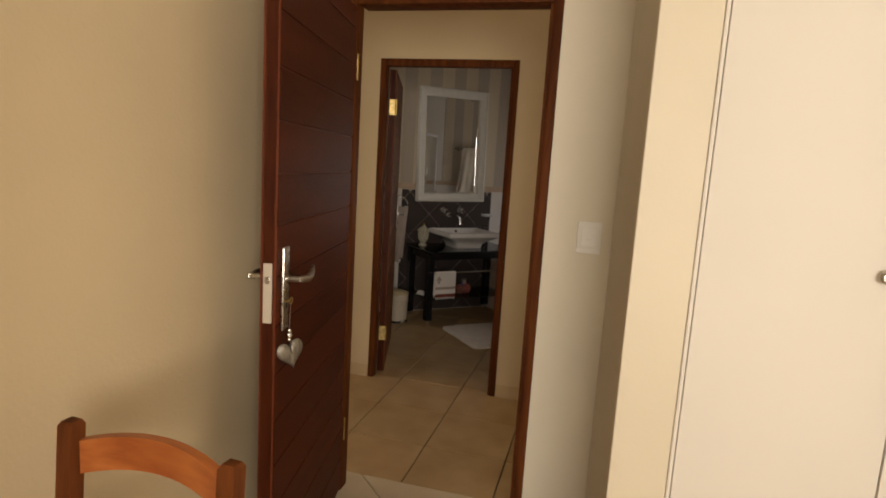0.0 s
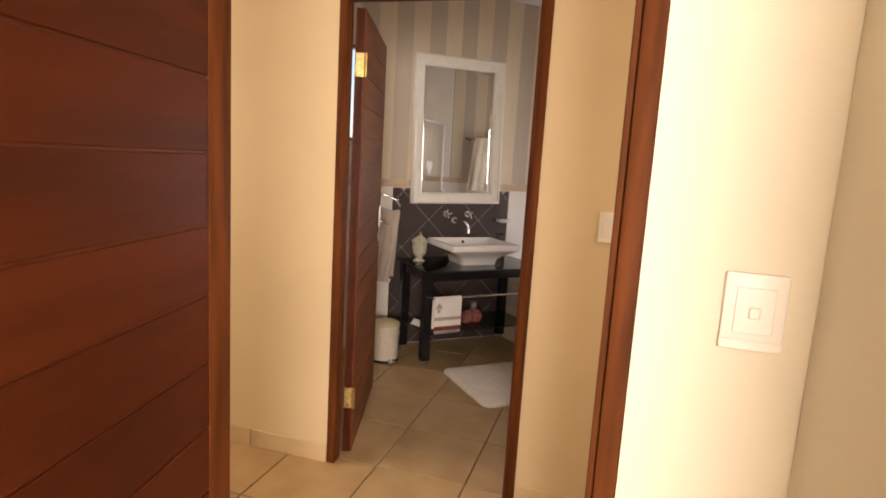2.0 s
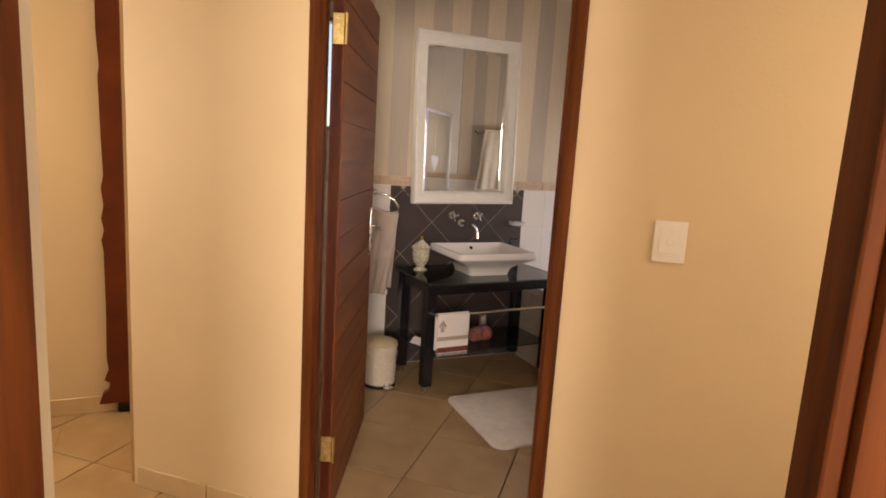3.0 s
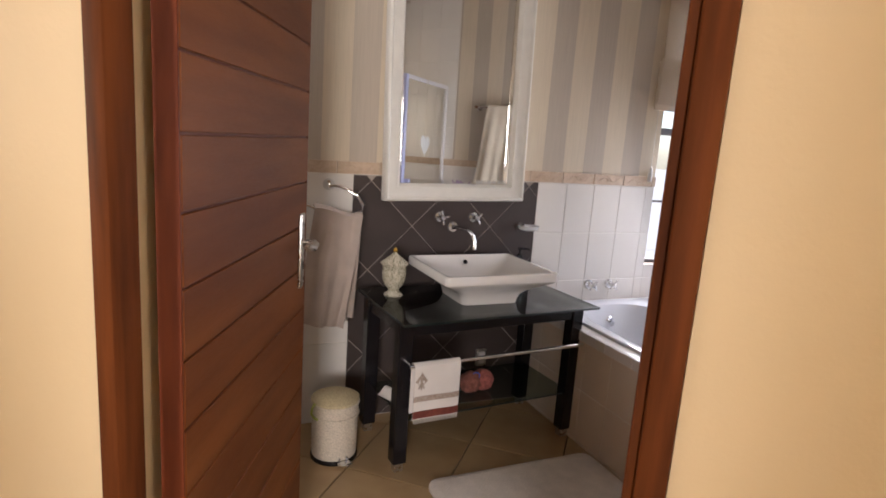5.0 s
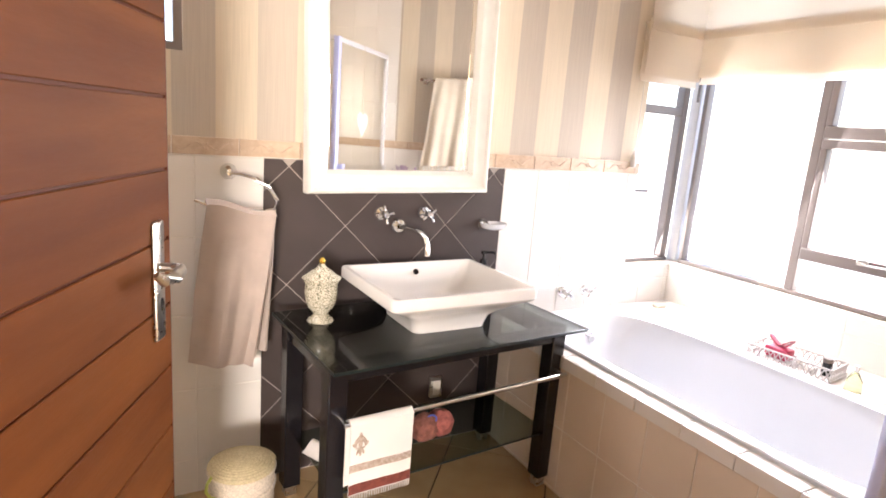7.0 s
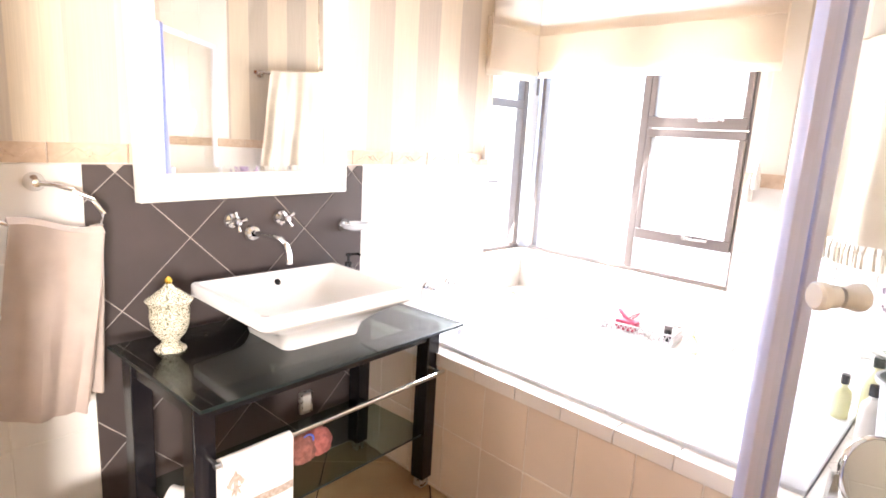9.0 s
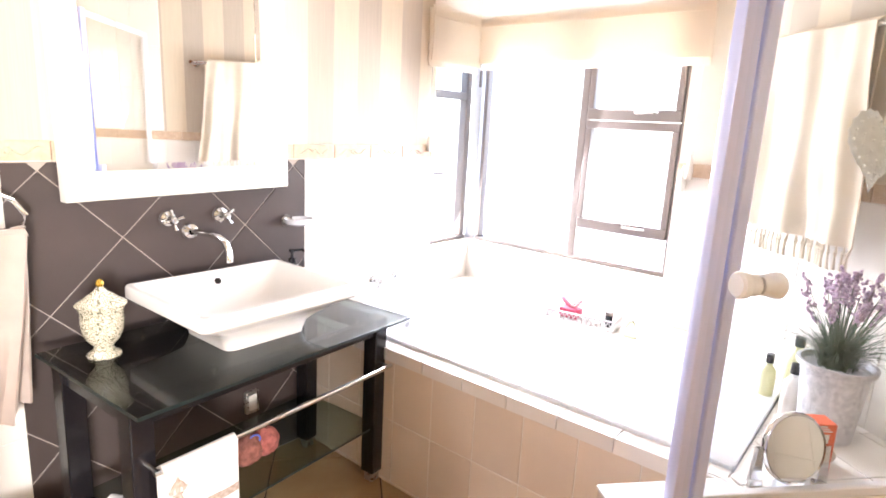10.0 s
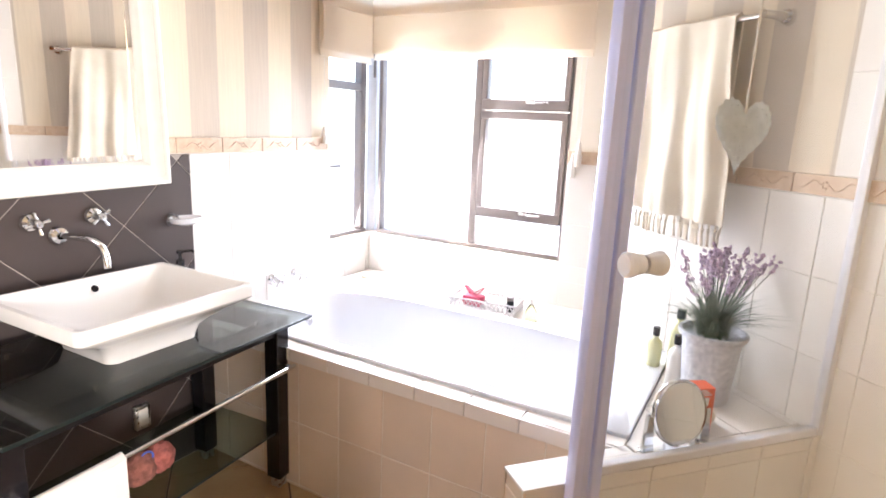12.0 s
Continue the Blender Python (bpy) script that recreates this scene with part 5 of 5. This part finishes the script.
for i in range(46):
    a, lean = rng.uniform(0, 2 * math.pi), rng.uniform(0.02, 0.62)
    L = rng.uniform(0.15, 0.255)
    d = Vector((math.cos(a), math.sin(a), 0))
    pts = [Vector((0, 0, 0.205)) + d * (L * lean * f) + Vector((0, 0, L * f * (1 - 0.2 * lean * f))) for f in (0, 0.5, 1)]
    add_tube(leaves, pts, [0.0013, 0.0012, 0.001], 5)
    tip, way = pts[-1], (pts[-1] - pts[-2]).normalized()
    for k in range(rng.randint(14, 22)):
        f = rng.uniform(-0.01, 0.045)
        off = Vector((rng.gauss(0, 1), rng.gauss(0, 1), rng.gauss(0, 0.6))).normalized() * rng.uniform(0.003, 0.010) * (1.1 - f * 12)
        bmesh.ops.create_icosphere(blooms, subdivisions=1, radius=rng.uniform(0.003, 0.0058), matrix=Matrix.Translation(tip + way * f + off))
tagged(part("leaves", leaves, LAV[1], pt, "thin grey-green leaves and stalks", smooth=False), kind="stuff")
tagged(part("flowers", blooms, LAV[0], pt, "small mauve lavender heads", smooth=False), kind="stuff")

mk = thing("table_mirror", "round chrome table mirror on a trapezoid stand", "mirror", DM @ pose(0.63, 4.75, DZ) @ pose(0, 0, 0, 0, 0, 0) @ Matrix.Diagonal((1.08, 1.08, 1.12, 1)))
bm = bmesh.new()
for sx in (-1, 1):
    add_prism(bm, [(sx * 0.066, 0), (sx * 0.098, 0), (sx * 0.09, 0.092), (sx * 0.079, 0.092)][:: sx], -0.006, 0.006, pose(0, 0, 0, 90, 0, 0))
add_box(bm, (-0.096, -0.022, 0), (0.096, 0.022, 0.004), 0.001)
part("stand", bm, CHROME, mk)
tl = pose(0, 0, 0.088, 78, 0, 0)
bm = bmesh.new()
add_lathe(bm, [(0.0, -0.009), (0.072, -0.009), (0.077, -0.004), (0.077, 0.006), (0.074, 0.01), (0.071, 0.006), (0.0, 0.005)], 48)
part("rim", bm, CHROME, mk, m=tl)
part("mirror_glass", cyl((0, 0, 0.0055), (0, 0, 0.007), 0.0706, n=48), MIRROR, mk, "round mirror glass", m=tl)

ORANGE = material("orange_card", (0.7, 0.13, 0.05), 0.55, vary=0.03)
ob_ = thing("carton", "small white and orange carton on the ledge", "carton", DM @ pose(0.74, 4.80, DZ) @ pose(0, 0, 0, 0, 0, -12))
part("body", box((-0.026, -0.026, 0), (0.026, 0.026, 0.115), 0.001), PLASTIC, ob_)
part("top_band", box((-0.0265, -0.0265, 0.115), (0.0265, 0.0265, 0.142), 0.001), ORANGE, ob_, "orange top")
part("side_band", box((0.012, -0.0268, 0.0), (0.0268, 0.0268, 0.1149), 0.0005), ORANGE, ob_, "orange side band")
bm = bmesh.new()
for k in range(3):
    add_box(bm, (-0.02, -0.0272, 0.122 + 0.006 * k), (0.016 - 0.006 * k, -0.0266, 0.125 + 0.006 * k))
part("print", bm, PLASTIC, ob_, "white printed bars")


def bottle(x, y, z, r, h, mat, capmat, label, cap=0.03, group="ledge bottles", neck=0.4):
    t = thing("bottle", label, "bottle", pose(x, y, z), group)
    bm = bmesh.new()
    add_lathe(bm, [(0.0, 0), (r * 0.9, 0.0), (r, 0.005), (r, h * 0.72), (r * 0.9, h * 0.82), (r * neck, h * 0.93), (r * neck, h), (0.0, h)], 24)
    part("body", bm, mat, t)
    part("cap", cyl((0, 0, h), (0, 0, h + cap), r * neck * 1.25, n=16), capmat, t, "screw cap")
    return t


YELLOW = material("yellow_shampoo", (0.68, 0.66, 0.38), 0.2, vary=0.05, coat=0.3)
bottle(4.12, 3.25, DZ, 0.03, 0.19, YELLOW, BLACKWOOD, "yellow shampoo bottle with a black cap")
bottle(4.05, 3.20, DZ, 0.03, 0.15, PLASTIC, BLACKWOOD, "white lotion bottle with a black cap")
bottle(3.985, 3.235, DZ, 0.027, 0.145, PLASTIC, BLACKWOOD, "white lotion bottle with a black cap")
bottle(4.10, 3.32, DZ + 0.0, 0.024, 0.12, YELLOW, BLACKWOOD, "small yellow bottle with a dark cap")
so = thing("soap_stone", "pale round soap on the ledge", "soap", DM @ pose(0.80, 4.835, DZ))
bm = bmesh.new()
bmesh.ops.create_uvsphere(bm, u_segments=24, v_segments=14, radius=1, matrix=pose(0, 0, 0.024) @ Matrix.Diagonal((0.034, 0.028, 0.024, 1)))
part("soap", bm, THROW, so)

BASKET = material("white_lattice", (0.55, 0.52, 0.5), 0.6, vary=0.1)
# basket with toiletries on the bath surround
bk = thing("toiletry_basket", "white lattice basket on the bath surround", "basket", pose(4.335, 4.075, DZ + 0.003, 0, 0, 97))
bm = bmesh.new()
for sx, sy, L, turn in ((0, -1, 0.30, 0), (0, 1, 0.30, 0), (-1, 0, 0.15, 90), (1, 0, 0.15, 90)):
    cxk, cyk = sx * 0.15, sy * 0.075
    for z in (0.004, 0.05):
        a = Vector((cxk, cyk, z))
        d = Vector((1, 0, 0)) if turn == 0 else Vector((0, 1, 0))
        add_tube(bm, [a - d * L / 2, a + d * L / 2], 0.004, 6)
    nb = int(L / 0.02)
    for i in range(nb):
        f0 = -L / 2 + L * i / nb
        d = Vector((1, 0, 0)) if turn == 0 else Vector((0, 1, 0))
        add_tube(bm, [Vector((cxk, cyk, 0.004)) + d * f0, Vector((cxk, cyk, 0.05)) + d * (f0 + L / nb)], 0.0022, 5)
        add_tube(bm, [Vector((cxk, cyk, 0.05)) + d * f0, Vector((cxk, cyk, 0.004)) + d * (f0 + L / nb)], 0.0022, 5)
add_box(bm, (-0.15, -0.075, 0.0), (0.15, 0.075, 0.004))
part("lattice", bm, BASKET, bk)
pc = thing("ribboned_soap", "crimson ribboned parcel in the basket", "soap", pose(4.34, 4.14, DZ + 0.008))
CRIM = material("crimson_satin", (0.4, 0.02, 0.07), 0.35, vary=0.2, scale=40)
part("parcel", box((-0.03, -0.045, 0), (0.03, 0.045, 0.045), 0.008, 2), CRIM, pc, "crimson wrapped block")
bm = bmesh.new()
for s_ in (-1, 1):
    add_grid(bm, lambda u, v, s_=s_: Vector((0.012 - 0.024 * v, s_ * 0.045 * math.sin(math.pi * u * 0.9), 0.046 + 0.035 * math.sin(math.pi * u) + 0.003 * v)), 12, 2, 0.0015)
part("bow", bm, CRIM, pc, "crimson bow")
t = thing("dark_jar", "small black cosmetics jar in the basket", "jar", pose(4.345, 3.965, DZ + 0.008))
part("body", cyl((0, 0, 0), (0, 0, 0.05), 0.016, n=20), BLACKWOOD, t)
part("lid", cyl((0, 0, 0.0505), (0, 0, 0.065), 0.0165, n=20), ALU, t)
t = thing("white_tube", "white cosmetics tube lying in the basket", "tube", pose(4.335, 4.035, DZ + 0.022, 0, 80, 70))
part("body", cyl((0, 0, -0.045), (0, 0, 0.035), 0.016, 0.013, n=18), PLASTIC, t)
part("cap", cyl((0, 0, 0.0355), (0, 0, 0.055), 0.011, n=18), STEEL, t)
pf2 = thing("perfume_bottle", "clear perfume bottle with yellow liquid", "bottle", pose(4.30, 3.85, DZ))
bm = bmesh.new()
add_lathe(bm, [(0.0, 0), (0.026, 0.0), (0.028, 0.004), (0.024, 0.045), (0.012, 0.068), (0.009, 0.075), (0.0, 0.075)], 24)
part("body", bm, glass_material("pale_yellow_glass", (0.85, 0.85, 0.55)), pf2)
part("cap", cyl((0, 0, 0.0755), (0, 0, 0.098), 0.007, n=16), STEEL, pf2, "silver cap")
so2 = thing("soap_bar", "pale pink soap at the bath corner", "soap", pose(4.42, 4.80, DZ))
part("bar", box((-0.03, -0.02, 0), (0.03, 0.02, 0.02), 0.008, 2), THROW, so2)

# ---- tiled surfaces ----
NORTH = pose(0, YM, 0, 90, 0, 0)
EASTW = pose(XW, 0, 0, 90, 0, -90)
DADO_Z0, DADO_Z1 = 1.190, 1.247
# grout beds
part("grout_bed", box((1.241, YM - 0.003, 0.0), (2.507, YM - 0.0005, DADO_Z1), 0), PALEGROUT, wall_north, smooth=False)
part("grout_bed", box((2.507, YM - 0.003, 0.0), (3.483, YM - 0.0005, DADO_Z0), 0), MIDGROUT, wall_north, smooth=False)
part("grout_bed", box((3.483, YM - 0.003, 0.0), (WX0, YM - 0.0005, DADO_Z1), 0), PALEGROUT, wall_north, smooth=False)
part("grout_bed", box((2.507, YM - 0.003, DADO_Z0), (3.483, YM - 0.0005, DADO_Z1), 0), PALEGROUT, wall_north, smooth=False)
part("grout_bed", box((WX0, YM - 0.003, 0.0), (XW, YM - 0.0005, SILL), 0), PALEGROUT, wall_north, smooth=False)
part("grout_bed", box((XW - 0.003, 3.62, 0.3), (XW - 0.0005, YM - 0.004, SILL), 0), PALEGROUT, wall_east, smooth=False)
part("grout_bed", box((XW - 0.003, 3.62, SILL), (XW - 0.0005, WIN_Y0, DADO_Z1), 0), PALEGROUT, wall_east, smooth=False)
part("grout_bed", box((1.0825, N1 + 0.001, 0.0), (1.0845, 5.73, DADO_Z1), 0), PALEGROUT, wall_towel, smooth=False)
part("grout_bed", box((1.0825, N1 + 0.001, DADO_Z1), (1.0845, 4.795, 2.6), 0), PALEGROUT, wall_towel, smooth=False)
part("corner_batten", box((XW - 0.006, 3.625, DADO_Z1), (XW - 0.0005, 3.70, 2.6), 0), STRIPES, wall_east, smooth=False)

n3 = NORTH @ pose(0, 0, 0.003)
tiled(wall_north, n3, rect(1.245, 0.0, 2.507, DADO_Z0), WHITETILE, (0.215, 0.265), (2.507, 0.13 - 0.265), name="wall_tile")
tiled(wall_north, n3, rect(3.483, 0.0, WX0, DADO_Z0), WHITETILE, (0.178, 0.265), (3.483, 0.13 - 0.265), name="wall_tile")
tiled(wall_north, n3, rect(WX0, 0.0, XW - 0.004, SILL), WHITETILE, (0.178, 0.265), (3.483, 0.13 - 0.265), name="wall_tile")
tiled(wall_north, n3, rect(2.507, 0.005, 3.483, DADO_Z0 - 0.003), DARKTILE, (0.297, 0.297), (2.801, 0.955), 45, t=0.0032, gap=0.0032, name="dark_tile")
tiled(wall_north, n3, rect(1.245, DADO_Z0 + 0.002, WX0, DADO_Z1), DADO, (0.2, 0.2), (2.427, 1.15), t=0.009, name="dado_tile")
e3 = EASTW @ pose(0, 0, 0.003)
tiled(wall_east, e3, rect(-YM + 0.01, DZ, -3.62, SILL), WHITETILE, (0.2, 0.265), (-3.84, 0.13 - 0.265), name="wall_tile")
tiled(wall_east, e3, rect(-WIN_Y0, SILL, -3.62, DADO_Z0), WHITETILE, (0.2, 0.265), (-3.84, 0.13 - 0.265), name="wall_tile")
tiled(wall_east, e3, rect(-WIN_Y0, DADO_Z0 + 0.002, -3.62, DADO_Z1), DADO, (0.2, 0.2), (-3.84, 1.15), t=0.009, name="dado_tile")
tw = pose(1.085, 0, 0, 90, 0, -90) @ pose(0, 0, 0.003)
tiled(wall_towel, tw, rect(-5.72, 0.0, -N1 - 0.002, DADO_Z0), WHITETILE, (0.1765, 0.223), (-4.805, -0.148), name="wall_tile")
tiled(wall_towel, tw, rect(-5.72, DADO_Z0 + 0.002, -N1 - 0.002, DADO_Z1), DADO, (0.2, 0.2), (-4.907, 1.15), t=0.009, name="dado_tile")
tiled(wall_towel, tw, rect(-4.795, DADO_Z1 + 0.002, -N1 - 0.002, 2.6), WHITETILE, (0.1765, 0.265), (-4.795, DADO_Z1), name="wall_tile")

# scroll relief on the dado tiles
relief = bmesh.new()


def scroll(m, x, z0):
    for k in range(2):
        s_ = 1 if k == 0 else -1
        pts = [m @ Vector((x + s_ * (0.012 + 0.07 * f), z0 + 0.012 * math.sin(f * 5.5) * (1 if k else -1), 0.0095)) for f in np.linspace(0, 1, 9)]
        add_tube(relief, pts, [0.002, 0.003, 0.002, 0.0025, 0.003, 0.002, 0.0025, 0.002, 0.0015], 5)
    for a in range(5):
        an = radians(72 * a)
        c = m @ Vector((x + 0.009 * math.cos(an), z0 + 0.009 * math.sin(an), 0.0095))
        bmesh.ops.create_icosphere(relief, subdivisions=1, radius=0.0038, matrix=Matrix.Translation(c))


zc = (DADO_Z0 + DADO_Z1) / 2 + 0.001
for i in range(-5, 10):
    x = 2.427 + 0.2 * i + 0.1
    if 1.35 < x < WX0 - 0.1:
        scroll(n3, x, zc)
tagged(part("dado_relief", relief, DADORELIEF, wall_north, "raised scroll pattern"), kind="stuff")
relief = bmesh.new()
for i in range(-5, 6):
    x = -4.907 + 0.2 * i + 0.1
    if -5.62 < x < -N1 - 0.1:
        scroll(tw, x, zc)
tagged(part("dado_relief", relief, DADORELIEF, wall_towel, "raised scroll pattern"), kind="stuff")

# inner face of the west wall
west = pose(1.24, 0, 0, 90, 0, 90)
tiled(wall_west, west, rect(3.89, 0.0, YM - 0.005, DADO_Z0), WHITETILE, (0.2, 0.25), (3.9, 0))
tiled(wall_west, west, rect(3.89, DADO_Z0, YM - 0.005, DADO_Z1), DADO, (0.2, 1.0), (3.9, DADO_Z0))

# bath front, top strips and ledge
front = pose(3.505, 0, 0, 90, 0, -90)
tiled(deck, front, rect(-YM + 0.01, 0.0, -3.27, 0.492), PANELTILE, (0.1835, 0.25), (-4.037, 0.01), t=0.0024, gap=0.003, name="panel_tile")
tiled(deck, front, rect(-YM + 0.01, 0.494, -3.27, DZ), WHITETILE, (0.175, 0.2), (-4.092, 0.4), t=0.008, name="edge_tile")
up = pose(0, 0, DZ - 0.008)
tiled(deck, up, rect(3.509, 3.285, 3.561, YM - 0.01), WHITETILE, (0.2, 0.175), (3.45, 3.567), t=0.008, name="edge_tile")
tiled(deck, up, rect(3.562, 4.864, XW - 0.005, YM - 0.01), WHITETILE, (0.2, 0.2), (3.562, 4.8), t=0.008, name="edge_tile")
tiled(deck, up, [(4.266, 3.32), (4.30, 3.32), (XW - 0.005, 3.62), (XW - 0.005, 4.862), (4.266, 4.862)], WHITETILE, (0.165, 0.2), (4.266, 3.554), t=0.008, name="edge_tile")
foot = [(3.509, 3.28), (FB.x, FB.y), (FA.x, FA.y), (4.285, 3.28)]
tiled(deck, up, foot, WHITETILE, (0.178, 0.2), (FB.x, FB.y), DIAG, t=0.008, name="edge_tile")
tiled(hw, pose(0, 0, DZ - 0.008), rect(0.16, 4.69, 1.084, 4.757), WHITETILE, (0.178, 0.2), (0.16, 4.60), t=0.008, name="edge_tile")
tiled(hw, pose(0, 0, DZ - 0.008), rect(0.16, 4.757, 0.51, 4.79), WHITETILE, (0.178, 0.2), (0.16, 4.60), t=0.008, name="edge_tile")
tiled(hw, pose(0, 4.697, 0, 90, 0, 0), rect(0.162, 0.0, 1.084, DZ - 0.009), WHITETILE, (0.178, 0.265), (0.16, -0.03), t=0.003, name="wall_tile")
tiled(hw, pose(0, 4.783, 0, 90, 0, 180), rect(-0.50, 0.0, -0.162, DZ - 0.009), PANELTILE, (0.178, 0.25), (-0.16, -0.005), t=0.003, name="wall_tile")
tiled(hw, pose(0.168, 0, 0, 90, 0, -90), rect(-4.79, 0.0, -4.69, DZ - 0.009), PANELTILE, (0.2, 0.25), (-4.8, -0.005), t=0.003, name="wall_tile")

# skirting
def skirting(name, m, x0, x1, start, label="buff tile skirting"):
    t = tagged(new(name), label, "", "", "structure")
    t.matrix_basis = m
    k = math.floor((x0 - start) / 0.42)
    while start + 0.42 * k < x1:
        p, q = max(x0, start + 0.42 * k) + 0.0015, min(x1, start + 0.42 * (k + 1)) - 0.0015
        if q - p > 0.01:
            part("skirting_tile", box((p, 0.0, 0.0), (q, 0.085, 0.010), 0.0025), SKIRTTILE, t)
        k += 1


skirting("baseboard_bath_door", DM @ pose(0, N0, 0, 90, 0, 0), -1.66, D0 - 0.0, -0.905)
skirting("baseboard_bath_door", DM @ pose(0, N0, 0, 90, 0, 0), D1, 1.49, -0.055)
skirting("baseboard_landing", pose(0, 4.62, 0, 90, 0, 0), -2.3, 1.12, 0.70)
skirting("baseboard_bedroom", DM @ pose(0, M0, 0, 90, 0, 0), B1, 0.55, B1, "low buff tile skirting in the bedroom")

# floors
fl = structure("floor", box((1.0, 1.0, -0.011), (1.02, 1.02, -0.0105)), GROUT, "buff floor tiles with dark joints, laid aslant in passage and bathroom")
def poly_dg(pts):
    return [tuple(dg(s_, n_).xy) for s_, n_ in pts]


zf = pose(0, 0, -0.007)
hall = poly_dg([(-2.2, M0 + 0.16), (1.5, M0 + 0.16), (1.5, 3.715), (-2.2, 3.715)])
o = dg(-0.70, 3.715)
tiled(fl, zf, hall, TILEFLOOR, (0.42, 0.42), (o.x, o.y), DIAG, name="floor_tile", t=0.007, gap=0.006)
room = [tuple(dg(-0.99, 3.715).xy), tuple(dg(1.15, 3.715).xy), (4.0, 2.9), (4.0, YM), (1.24, YM), (1.24, 3.9)]
tiled(fl, zf, room, TILEFLOOR, (0.42, 0.42), (o.x, o.y), DIAG, name="floor_tile", t=0.007, gap=0.006)
tiled(fl, zf, [(0.777, 4.248), (1.118, 3.951), (1.118, 4.618), (0.777, 4.618)], TILEFLOOR, (0.42, 0.42), (o.x, o.y), DIAG, name="floor_tile", t=0.007, gap=0.006)
tiled(fl, zf, [(-2.3, 1.5), (-1.61, 1.5), (0.777, 4.248), (0.777, 4.618), (-2.3, 4.618)], TILEFLOOR, (0.42, 0.42), (o.x, o.y), DIAG, name="floor_tile", t=0.007, gap=0.006)
bedr = poly_dg([(-0.70, -1.6), (3.2, -1.6), (3.2, M0 + 0.157), (-0.70, M0 + 0.157)])
o2 = dg(-0.471, M0 + 0.157)
tiled(fl, zf, bedr, PALETILE, (0.42, 0.42), (o2.x, o2.y), DIAG + 45, name="floor_tile", t=0.007, gap=0.006)
